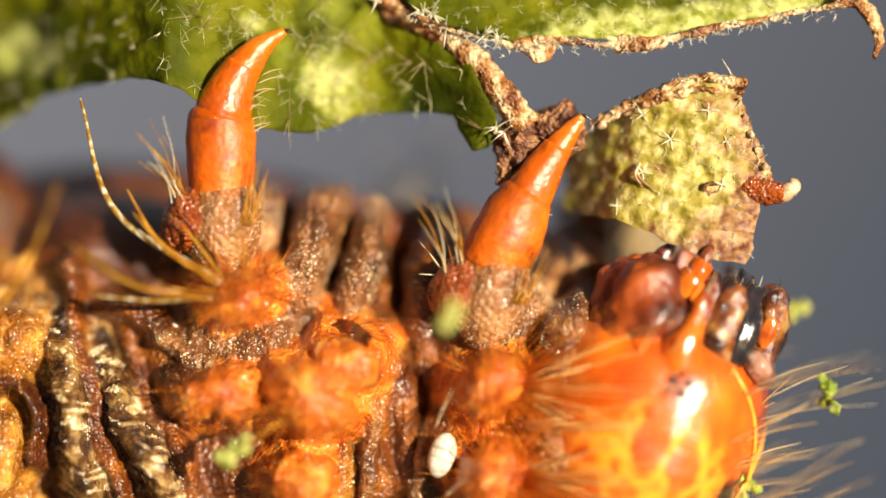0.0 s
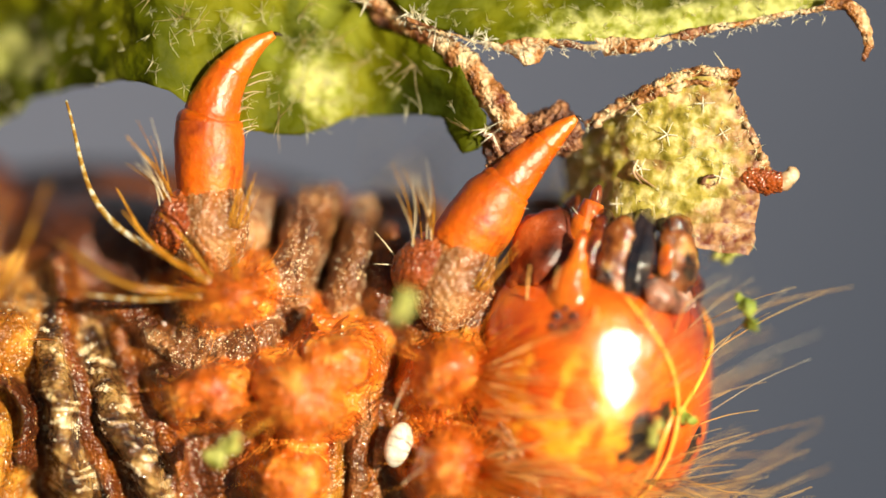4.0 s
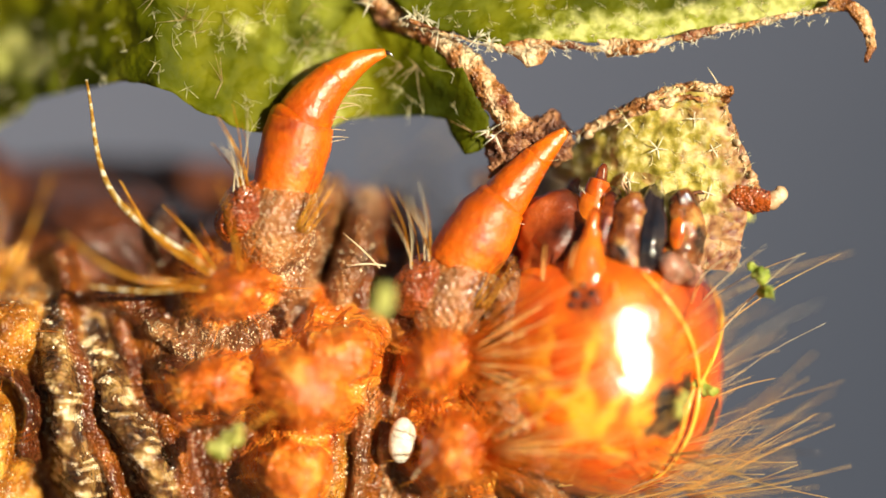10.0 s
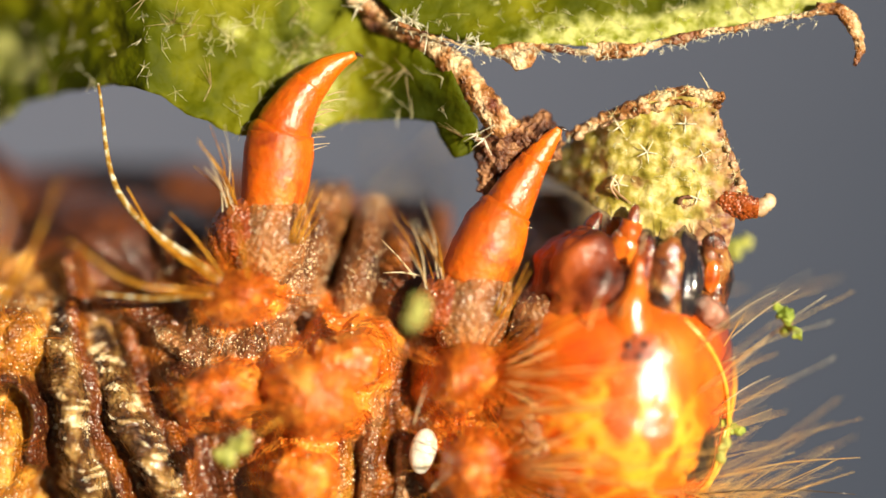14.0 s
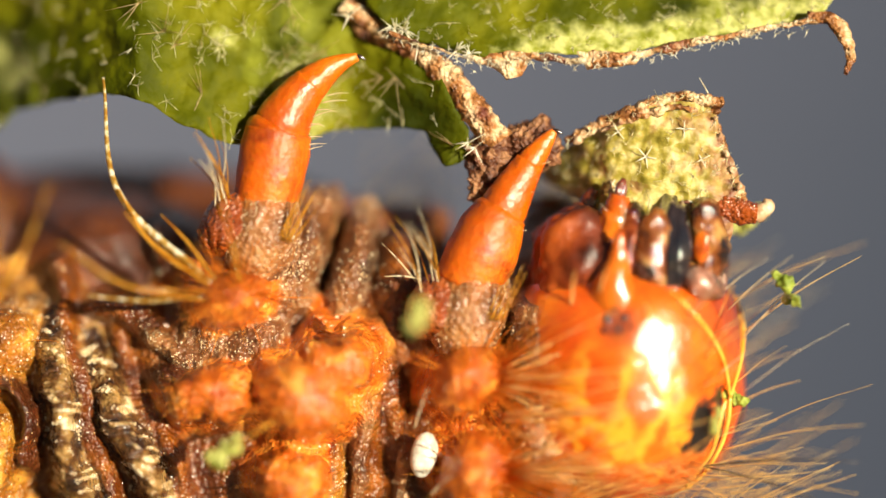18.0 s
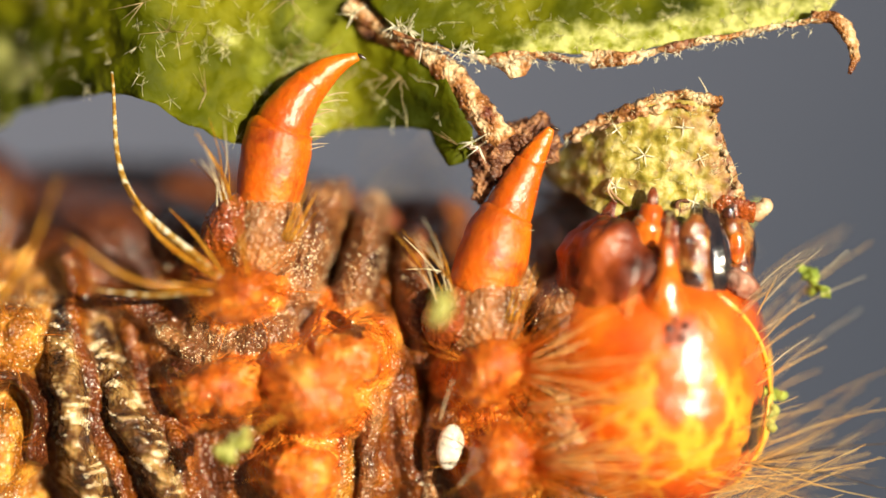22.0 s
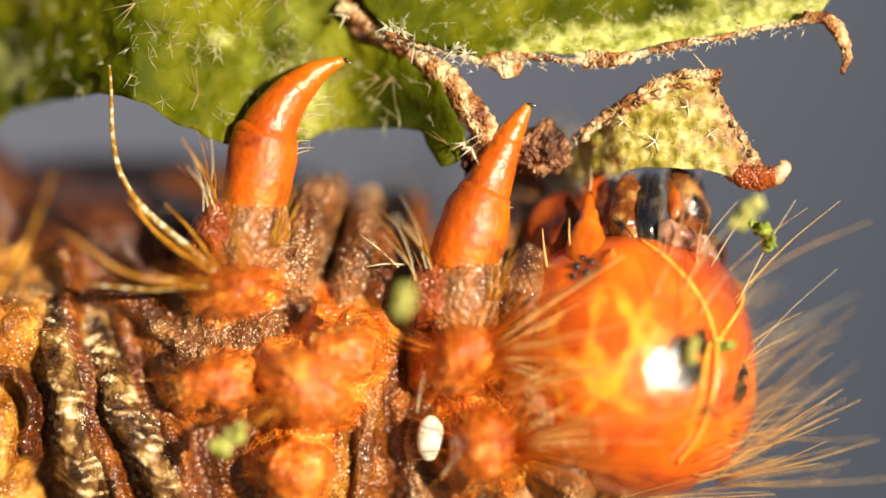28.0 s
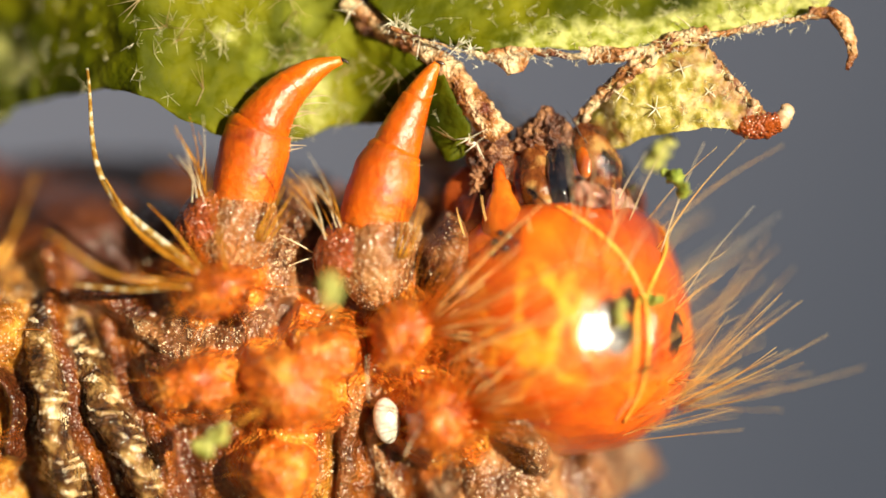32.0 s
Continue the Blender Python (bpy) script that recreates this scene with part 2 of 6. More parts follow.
MEMBRANE = material("mouth_membrane", [(0.32, (0.20, 0.055, 0.03)), (0.5, (0.48, 0.22, 0.15)), (0.68, (0.72, 0.50, 0.40))], 2.2, 5, 0.25, [("noise", 4.0, 0.5, 0.10)], coat=0.6, second=((0.05, 0.02, 0.015), 1.5, 0.55, 0.68))
JAW = material("jaw_black", [(0.35, (0.008, 0.008, 0.013)), (0.7, (0.035, 0.022, 0.022))], 2.0, 4, 0.16, [("noise", 5.0, 0.3, 0.08)], coat=1.0, coat_index=1.9)
AMBER = material("amber_shell", [(0.3, (0.48, 0.070, 0.004)), (0.7, (0.74, 0.19, 0.012))], 1.5, 5, 0.22, [("noise", 3.0, 0.4, 0.10)], coat=0.7, soft=(0.3, 0.3), second=((0.20, 0.026, 0.006), 1.8, 0.55, 0.68))
SUTURE = material("suture_yellow", [(0.3, (0.85, 0.34, 0.03)), (0.7, (0.95, 0.52, 0.08))], 2.0, 3, 0.3, coat=0.3)
GOLD = material("golden_hair", [(0.35, (0.50, 0.19, 0.010)), (0.65, (0.90, 0.52, 0.07))], 2.5, 4, 0.25, clear=0.5)
FLAME = material("orange_hair", [(0.3, (0.88, 0.30, 0.025)), (0.7, (0.98, 0.56, 0.10))], 2.0, 4, 0.3, clear=0.75)
# near-white granules: their pale colour stands in for glints of wet skin
GLINT_BEAD = material("granule", [(0.35, (0.75, 0.50, 0.25)), (0.65, (0.98, 0.86, 0.62))], 6.0, 3, 0.15, coat=1.0, coat_rough=0.08, coat_index=1.8)
BLOND = material("blond_hair", [(0.3, (0.95, 0.58, 0.14)), (0.7, (0.99, 0.78, 0.36))], 2.0, 4, 0.3, clear=0.5)
FELT = material("leaf_felt", [(0.3, (0.92, 0.84, 0.45)), (0.7, (0.98, 0.94, 0.70))], 3.0, 3, 0.35, clear=0.25)
BONE = material("bleached_dry", [(0.32, (0.26, 0.12, 0.06)), (0.5, (0.50, 0.31, 0.17)), (0.66, (0.78, 0.62, 0.42))], 2.4, 5, 0.45, [("noise", 6.0, 0.5, 0.06)])
FROST = material("white_star_hair", [(0.3, (0.92, 0.83, 0.58)), (0.7, (0.98, 0.95, 0.82))], 3.0, 3, 0.25, clear=0.2, coat=0.6)
SCORCHED = material("scorched_dry", [(0.32, (0.030, 0.010, 0.006)), (0.48, (0.13, 0.042, 0.018)), (0.64, (0.42, 0.20, 0.09))], 2.6, 6, 0.5, [("noise", 5.0, 0.8, 0.15), ("grain", 11.0, 0.7, 0.06)])
TANHAIR = material("tan_hair", [(0.3, (0.66, 0.48, 0.24)), (0.7, (0.85, 0.68, 0.40))], 1.5, 4, 0.5, clear=0.4)
PALE = material("pale_hair", [(0.3, (0.72, 0.56, 0.30)), (0.7, (0.93, 0.86, 0.66))], 3.0, 4, 0.25, clear=0.35)
GLASSY = material("banded_hair", [(0.40, (0.45, 0.22, 0.03)), (0.5, (0.66, 0.46, 0.14)), (0.62, (0.97, 0.92, 0.75))], 5.0, 2, 0.15, clear=0.4, coat=0.8)
DARKHAIR = material("dark_hair", [(0.3, (0.03, 0.02, 0.015)), (0.7, (0.09, 0.06, 0.04))], 3.0, 3, 0.3)
EGGSHELL = material("egg_shell", [(0.35, (0.62, 0.55, 0.42)), (0.65, (0.86, 0.82, 0.72))], 5.0, 4, 0.25, [("grain", 12.0, 0.4, 0.03)], coat=0.4)
GREEN = material("leaf_green", [(0.36, (0.030, 0.040, 0.001)), (0.5, (0.092, 0.104, 0.001)), (0.66, (0.25, 0.24, 0.006))], 0.42, 4,
                 0.62, [("noise", 1.8, 0.6, 0.18), ("grain", 6.0, 0.4, 0.05), ("noise", 14.0, 0.5, 0.03)], clear=0.3, second=((0.30, 0.32, 0.03), 0.6, 0.58, 0.76), dried=((0.36, (0.30, 0.32, 0.03)), (0.60, (0.70, 0.69, 0.24))))
GREEN.node_tree.nodes["Principled BSDF"].inputs["Specular IOR Level"].default_value = 0.12
BITTEN = material("leaf_yellow_green", [(0.30, (0.20, 0.16, 0.012)), (0.48, (0.48, 0.38, 0.060)), (0.66, (0.86, 0.73, 0.32))], 3.2, 7,
                  0.42, [("noise", 3.0, 0.25, 0.10), ("noise", 9.0, 0.8, 0.04), ("noise", 22.0, 0.6, 0.025)], clear=0.2, second=((0.42, 0.22, 0.07), 1.8, 0.56, 0.68), dried=((0.36, (0.18, 0.045, 0.025)), (0.60, (0.54, 0.29, 0.12))))
DRY = material("dry_brown", [(0.32, (0.10, 0.028, 0.009)), (0.47, (0.46, 0.19, 0.055)), (0.60, (0.92, 0.68, 0.40))], 2.2, 6,
               0.36, [("noise", 4.0, 0.8, 0.2), ("grain", 11.0, 0.8, 0.07)], clear=0.12, second=((0.16, 0.040, 0.024), 1.3, 0.55, 0.68))
CRUMB = material("crumb_green", [(0.30, (0.18, 0.26, 0.02)), (0.7, (0.55, 0.62, 0.10))], 3.0, 5, 0.45, [("noise", 6.0, 0.8, 0.12)], clear=0.3)
WAN = material("crumb_pale", [(0.3, (0.46, 0.48, 0.06)), (0.7, (0.82, 0.80, 0.28))], 3.0, 5, 0.5, [("noise", 6.0, 0.6, 0.1)], clear=0.4)
BACK = material("plain_grey_blue", [(0.35, (0.034, 0.043, 0.074)), (0.65, (0.055, 0.065, 0.102))], 0.012, 2, 0.9, [("noise", 0.05, 0.2, 4.0)])
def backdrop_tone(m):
    """Grades the backdrop's colour darker and bluer towards +x and downwards."""
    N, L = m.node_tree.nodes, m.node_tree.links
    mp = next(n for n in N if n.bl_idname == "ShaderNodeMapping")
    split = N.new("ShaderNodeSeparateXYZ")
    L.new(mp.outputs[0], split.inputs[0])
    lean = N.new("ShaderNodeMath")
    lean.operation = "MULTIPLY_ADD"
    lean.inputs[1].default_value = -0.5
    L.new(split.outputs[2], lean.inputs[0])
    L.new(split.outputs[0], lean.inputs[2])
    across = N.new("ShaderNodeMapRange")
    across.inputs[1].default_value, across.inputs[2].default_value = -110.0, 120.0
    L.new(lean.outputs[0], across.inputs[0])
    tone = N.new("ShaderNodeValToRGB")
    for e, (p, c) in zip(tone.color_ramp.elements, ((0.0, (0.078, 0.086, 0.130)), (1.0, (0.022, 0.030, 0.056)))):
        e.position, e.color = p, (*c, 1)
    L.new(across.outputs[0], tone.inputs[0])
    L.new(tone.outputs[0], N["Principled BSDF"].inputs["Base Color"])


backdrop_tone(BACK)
SOIL = material("soil_grey", [(0.3, (0.10, 0.09, 0.08)), (0.7, (0.18, 0.17, 0.15))], 0.05, 6, 0.9, [("noise", 0.1, 0.8, 8.0)])


PIGMENT_GLINT = {"dark": [(0.30, (0.032, 0.007, 0.002)), (0.5, (0.090, 0.020, 0.004)), (0.68, (0.13, 0.038, 0.010))],
           "rust": [(0.28, (0.055, 0.011, 0.001)), (0.5, (0.15, 0.034, 0.002)), (0.70, (0.33, 0.095, 0.005))],
           "tan": [(0.30, (0.15, 0.040, 0.003)), (0.5, (0.40, 0.140, 0.011)), (0.68, (0.74, 0.38, 0.06))],
           "rib": [(0.36, (0.022, 0.010, 0.006)), (0.50, (0.11, 0.045, 0.012)), (0.66, (0.46, 0.27, 0.09))],
           # scale: pale tone for the glints on the ribs, put into the colour
           "scale": [(0.34, (0.30, 0.16, 0.05)), (0.50, (0.62, 0.42, 0.19)), (0.66, (0.86, 0.74, 0.50))],
           "orange": [(0.28, (0.40, 0.062, 0.003)), (0.5, (0.66, 0.150, 0.009)), (0.70, (0.90, 0.38, 0.05))]}


def body_material():
    """Granular wet skin whose pigments, and pale glints painted on the ribs, run into one another."""
    m = material("body_skin", [(0.30, (0.070, 0.024, 0.009)), (0.5, (0.22, 0.080, 0.024)), (0.68, (0.50, 0.24, 0.09))], 1.2, 5,
                 0.36, [("noise", 3.0, 0.35, 0.08), ("grain", 9.0, 1.0, 0.055), ("grain", 18.0, 0.8, 0.018)], coat=0.55, coat_rough=0.10, rough_vary=0.10, soft=(0.10, 0.2), coat_index=1.6)
    t = m.node_tree
    N, L = t.nodes, t.links
    bsdf = N["Principled BSDF"]
    mp = next(n for n in N if n.bl_idname == "ShaderNodeMapping")
    colour = bsdf.inputs["Base Color"].links[0].from_socket

    def noise_node(scale, detail):
        n = N.new("ShaderNodeTexNoise")
        n.inputs["Scale"].default_value, n.inputs["Detail"].default_value = scale, detail
        L.new(mp.outputs[0], n.inputs["Vector"])
        return n.outputs[0]
    wob, tone = noise_node(2.4, 5.0), noise_node(2.0, 5.0)
    for name, stops in PIGMENT_GLINT.items():
        at = N.new("ShaderNodeAttribute")
        at.attribute_name = name
        add = N.new("ShaderNodeMath")
        add.operation = "MULTIPLY_ADD"
        add.inputs[1].default_value = 0.7
        L.new(wob, add.inputs[0])
        L.new(at.outputs["Fac"], add.inputs[2])
        mr = N.new("ShaderNodeMapRange")
        mr.inputs[1].default_value, mr.inputs[2].default_value = (0.72, 1.12) if name == "orange" else (0.60, 1.05)
        L.new(add.outputs[0], mr.inputs[0])
        ramp = N.new("ShaderNodeValToRGB")
        ramp.color_ramp.elements.new(0.5)
        for e, (p, c) in zip(ramp.color_ramp.elements, stops):
            e.position, e.color = p, (*c, 1)
        L.new(tone, ramp.inputs[0])
        mix = N.new("ShaderNodeMix")
        mix.data_type = "RGBA"
        L.new(mr.outputs[0], mix.inputs[0])
        L.new(colour, mix.inputs[6])
        L.new(ramp.outputs[0], mix.inputs[7])
        colour = mix.outputs[2]
        if name == "rib":
            wet = N.new("ShaderNodeMapRange")
            wet.inputs[3].default_value, wet.inputs[4].default_value = 0.36, 0.14
            L.new(at.outputs["Fac"], wet.inputs[0])
            L.new(wet.outputs[0], bsdf.inputs["Roughness"])
    L.new(colour, bsdf.inputs["Base Color"])
    return m


SKIN = body_material()


def head_material():
    """Glossy orange shell with a yellow net on the cheeks, dark blotches beside the suture and a red-brown brow."""
    m = material("head_shell", [(0.30, (0.58, 0.062, 0.002)), (0.52, (0.80, 0.130, 0.003)), (0.74, (0.93, 0.24, 0.008))], 0.8, 6,
                 0.34, [("noise", 1.1, 0.25, 0.25), ("noise", 4.5, 0.30, 0.06), ("noise", 13.0, 0.40, 0.03)], coat=1.0, soft=(0.15, 0.3), coat_rough=0.17, coat_index=1.8)
    t = m.node_tree
    N, L = t.nodes, t.links
    bsdf = N["Principled BSDF"]
    mp = next(n for n in N if n.bl_idname == "ShaderNodeMapping")
    base = bsdf.inputs["Base Color"].links[0].from_socket
    wob = N.new("ShaderNodeTexNoise")
    wob.inputs["Scale"].default_value, wob.inputs["Detail"].default_value = 2.2, 4.0
    L.new(mp.outputs[0], wob.inputs["Vector"])
    warp = N.new("ShaderNodeVectorMath")
    warp.operation = "MULTIPLY_ADD"
    warp.inputs[1].default_value = (0.7, 0.7, 0.7)
    L.new(wob.outputs["Color"], warp.inputs[0])
    L.new(mp.outputs[0], warp.inputs[2])

    def math_node(op, a, b):
        n = N.new("ShaderNodeMath")
        n.operation = op
        for i, x in enumerate((a, b)):
            if isinstance(x, (int, float)):
                n.inputs[i].default_value = x
            else:
                L.new(x, n.inputs[i])
        return n.outputs[0]

    def spot(centre, radii, low, high):
        v = N.new("ShaderNodeVectorMath")
        v.operation = "SUBTRACT"
        L.new(warp.outputs[0], v.inputs[0])
        v.inputs[1].default_value = [c + 0.35 for c in centre]
        d = N.new("ShaderNodeVectorMath")
        d.operation = "DIVIDE"
        L.new(v.outputs[0], d.inputs[0])
        d.inputs[1].default_value = radii
        l = N.new("ShaderNodeVectorMath")
        l.operation = "LENGTH"
        L.new(d.outputs[0], l.inputs[0])
        r = N.new("ShaderNodeMapRange")
        r.inputs[1].default_value, r.inputs[2].default_value = high, low
        L.new(l.outputs["Value"], r.inputs[0])
        return r.outputs[0]

    def blend(colour, mask, rgb):
        mix = N.new("ShaderNodeMix")
        mix.data_type = "RGBA"
        L.new(mask, mix.inputs[0])
        L.new(colour, mix.inputs[6])
        mix.inputs[7].default_value = (*rgb, 1)
        return mix.outputs[2]
    net = N.new("ShaderNodeTexVoronoi")
    net.feature = "DISTANCE_TO_EDGE"
    net.inputs["Scale"].default_value = 1.25
    long = N.new("ShaderNodeVectorMath")
    long.operation = "MULTIPLY"
    long.inputs[1].default_value = (1.0, 1.0, 0.45)
    L.new(warp.outputs[0], long.inputs[0])
    L.new(long.outputs[0], net.inputs["Vector"])
    nr = N.new("ShaderNodeMapRange")
    nr.inputs[1].default_value, nr.inputs[2].default_value = 0.15, 0.02
    L.new(net.outputs["Distance"], nr.inputs[0])
    cheek = spot((0.0, -2.4, -1.1), (1.9, 1.9, 1.8), 0.7, 1.0)
    colour = blend(base, math_node("MULTIPLY", math_node("MULTIPLY", nr.outputs[0], cheek), 0.9), (0.98, 0.46, 0.03))
    brow = spot((1.9, -0.6, 1.2), (1.3, 1.9, 1.5), 0.4, 1.0)
    colour = blend(colour, math_node("MULTIPLY", brow, 0.85), (0.34, 0.036, 0.010))
    crown = spot((0.2, -0.6, 2.3), (2.4, 2.8, 1.05), 0.5, 1.0)
    colour = blend(colour, math_node("MULTIPLY", crown, 0.8), (0.38, 0.036, 0.006))
    for c, r in (((1.85, -1.78, -1.25), (0.40, 0.60, 0.75)), ((2.05, -1.45, -0.70), (0.30, 0.35, 0.45)), ((1.55, -2.1, -1.75), (0.2, 0.25, 0.2)), ((2.45, -0.15, -1.3), (0.3, 0.3, 0.6))):
        colour = blend(colour, spot(c, r, 0.75, 1.0), (0.012, 0.008, 0.008))
    colour = blend(colour, math_node("MULTIPLY", spot((0.11, -2.88, 0.90), (0.55, 0.6, 0.70), 0.3, 1.0), 0.8), (0.10, 0.018, 0.008))
    L.new(colour, bsdf.inputs["Base Color"])
    return m


HEAD = head_material()

# ---- setting ----
def slab(x0, x1, y0, y1, z0, z1):
    v = [(x, y, z) for x in (x0, x1) for y in (y0, y1) for z in (z0, z1)]
    return v, [(0, 1, 3, 2), (4, 6, 7, 5), (0, 4, 5, 1), (2, 3, 7, 6), (0, 2, 6, 4), (1, 5, 7, 3)]


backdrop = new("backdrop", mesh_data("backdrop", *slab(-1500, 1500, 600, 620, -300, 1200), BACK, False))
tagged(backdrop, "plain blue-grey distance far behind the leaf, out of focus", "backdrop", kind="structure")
ground = new("ground", mesh_data("ground", *slab(-3000, 3000, -3000, 3000, -320, -300), SOIL, False))
tagged(ground, "bare grey soil far below the plant", "ground", kind="structure")

# ---- the leaf ----
leaf = tagged(new("leaf"), "hairy green leaf with eaten brown edges, fed on from below", "leaf")
rng = np.random.default_rng(5)


def blade_depth(x, z):
    p = np.stack([x, 0 * x, z], 1)
    lean = -1.0 + (np.clip(x, -6.0, -1.3) + 3.5) * 0.30 + np.minimum(x + 6.0, 0) * -0.85 + np.maximum(x + 1.3, 0) * -0.42
    return -0.05 + lean + (z - 3.0) * 0.10 + 0.30 * fbm(p, 0.45, 2, 3) + 0.12 * fbm(p, 1.2, 3, 4) - 0.10 * ridged(p, 1.3, 2, 9)


blade = sheet([(-13.05, 0.00, 2.26)[::2], (-10.55, 0.00, 2.56)[::2], (-9.55, 0.00, 2.95)[::2], (-8.93, 0.00, 3.41)[::2], (-7.80, 0.00, 3.64)[::2], (-6.43, 0.00, 3.73)[::2],
               (-5.68, 0.00, 3.45)[::2], (-5.18, 0.00, 3.08)[::2], (-4.17, 0.00, 2.66)[::2], (-2.86, 0.00, 2.49)[::2], (-2.05, 0.00, 2.83)[::2], (-1.05, 0.00, 3.01)[::2],
               (-0.35, 0.00, 2.98)[::2], (0.24, 0.00, 2.93)[::2], (0.36, 0.00, 2.62)[::2], (0.62, 0.00, 2.18)[::2], (0.96, 0.00, 2.20)[::2], (1.28, 0.00, 2.42)[::2],
               (1.16, 0.00, 2.96)[::2], (0.94, 0.00, 3.30)[::2], (0.76, 0.00, 3.60)[::2], (0.58, 0.00, 4.05)[::2], (0.10, 0.00, 4.60)[::2], (-0.80, 0.00, 6.26)[::2], (-1.05, 0.00, 9.51)[::2], (-13.05, 0.00, 9.51)[::2]], 0.075, blade_depth, 0.16, 0.06, 2)
lower_blade = part("lower_blade", blade[:2], GREEN, leaf, "hairy green underside of the leaf")
# on this blade "dried" only weights a paler yellow-green in four patches
pale = blade[0][:, ::2] - np.array((-2.45, 0.00, 3.62)[::2])
lower_blade.data.attributes.new("dried", "FLOAT", "POINT").data.foreach_set("value", 1.0 * np.exp(-((pale[:, 0] / 0.95) ** 2 + ((pale[:, 1] + 0.25 * pale[:, 0]) / 0.95) ** 2)) + 0.8 * np.exp(-((pale[:, 0] + 1.65) / 0.5) ** 2 - ((pale[:, 1] - 1.3) / 0.35) ** 2) + 1.1 * np.exp(-((pale[:, 0] + 7.0) / 1.2) ** 2 - ((pale[:, 1] - 0.9) / 0.8) ** 2) + 1.0 * np.exp(-((pale[:, 0] + 7.4) / 1.1) ** 2 - ((pale[:, 1] + 1.0) / 0.5) ** 2))
felt = np.exp(-((blade[2][:, 0] + 2.5) ** 2 + (blade[2][:, 2] - 3.64) ** 2) / 0.6) + np.exp(-((blade[2][:, 0] + 4.1) ** 2 + (blade[2][:, 2] - 4.92) ** 2) / 0.10)
pick = blade[2][rng.random(len(blade[2])) < 0.014 + 0.20 * felt]
tagged(part("star_hair", star_hairs(rng, pick, 0.30, 0.008), FELT, lower_blade, "fine pale star-shaped leaf hairs"), kind="stuff")
pick = blade[2][rng.random(len(blade[2])) < 0.0028]
tagged(part("long_hair", star_hairs(rng, pick, 0.70, 0.011, 4), TANHAIR, lower_blade, "longer pale leaf hairs"), kind="stuff")


def upper_depth(x, z):
    p = np.stack([x, 0 * x, z], 1)
    return -1.5 + (z - 4.6) * 0.45 + 0.10 * fbm(p, 1.2, 3, 21)


upper = sheet([(-1.05, 0.00, 5.64)[::2], (-0.49, 0.00, 5.04)[::2], (0.58, 0.00, 4.69)[::2], (1.51, 0.00, 4.46)[::2], (2.70, 0.00, 4.56)[::2], (3.70, 0.00, 4.54)[::2], (4.70, 0.00, 4.59)[::2],
               (5.70, 0.00, 4.79)[::2], (6.83, 0.00, 5.01)[::2], (7.70, 0.00, 5.21)[::2], (8.58, 0.00, 5.34)[::2], (8.95, 0.00, 5.51)[::2], (9.45, 0.00, 6.26)[::2],
               (8.95, 0.00, 9.51)[::2], (-1.05, 0.00, 9.51)[::2]], 0.06, upper_depth, 0.22, 0.05, 8)
upper_leaf = tagged(new("leaf"), "green leaf above with a tattered dry brown edge and curled tip", "leaf")
upper_blade = part("upper_blade", upper[:2], GREEN, upper_leaf, "folded green upper side with a dry brown edge")
pick = upper[2][rng.random(len(upper[2])) < 0.03]
tagged(part("star_hair", star_hairs(rng, pick, 0.22, 0.008), FELT, upper_blade, "fine pale star-shaped leaf hairs"), kind="stuff")
rough_bark = lambda p: 0.040 * fbm(p, 2.2, 2, 4) + 0.040 * fbm(p, 7.0, 3, 6) + 0.020 * ridged(p, 12.0, 1, 5)
flat = lambda x, z: -1.6 + 0.10 * fbm(np.stack([x, 0 * x, z], 1), 2.0, 3, 51)
line = spline([(-0.56, -1.60, 5.04), (0.56, -1.60, 4.63), (1.48, -1.60, 4.41), (2.64, -1.60, 4.51), (3.62, -1.60, 4.48), (4.59, -1.60, 4.53), (5.57, -1.60, 4.73), (6.67, -1.60, 4.95), (7.52, -1.60, 5.14), (8.50, -1.60, 5.31)], 70)
# here "dried" weights the paler yellow-green near the edge, more towards +x
rise = upper[0][:, 2] - np.interp(upper[0][:, 0], line[:, 0], line[:, 2])
upper_blade.data.attributes.new("dried", "FLOAT", "POINT").data.foreach_set("value", np.interp(upper[0][:, 0], (0.0, 1.4, 2.6, 4.5), (0.34, 0.50, 0.90, 1.00)) * np.exp(-(np.maximum(rise, 0) / 0.95) ** 2))
drop = 0.09 + 0.10 * fbm(line, 1.6, 3, 61)
strip = [(x, z + 0.02) for x, _y, z in line] + [(x, z - d) for (x, _y, z), d in zip(line[::-1], drop[::-1])]
part("dry_edge", sheet(strip, 0.035, flat, 0.18, 0.05, 57)[:2], DRY, upper_blade, "crumbling dry brown leaf edge")
for tatter in ([(0.98, 0.00, 4.59)[::2], (2.70, 0.00, 4.59)[::2], (2.51, 0.00, 4.41)[::2], (2.35, 0.00, 4.06)[::2], (2.01, 0.00, 4.01)[::2], (1.76, 0.00, 4.26)[::2], (1.33, 0.00, 4.36)[::2]],
               [(3.45, 0.00, 4.61)[::2], (5.01, 0.00, 4.66)[::2], (4.76, 0.00, 4.36)[::2], (4.08, 0.00, 4.29)[::2], (3.76, 0.00, 4.21)[::2], (3.64, 0.00, 4.39)[::2]],
               [(5.08, 0.00, 4.71)[::2], (6.45, 0.00, 4.94)[::2], (5.58, 0.00, 4.54)[::2]]):
    part("dry_tatter", sheet(tatter, 0.035, flat, 0.16, 0.06, 55)[:2], DRY, upper_blade, "torn dry brown flake")
edge = spline([(0.10, -1.70, 4.74), (1.47, -1.80, 4.32), (2.63, -1.80, 4.42), (4.58, -1.80, 4.42), (6.65, -1.80, 4.83), (8.48, -1.80, 5.20)], 130) + rng.normal(0, 0.08, (130, 3))
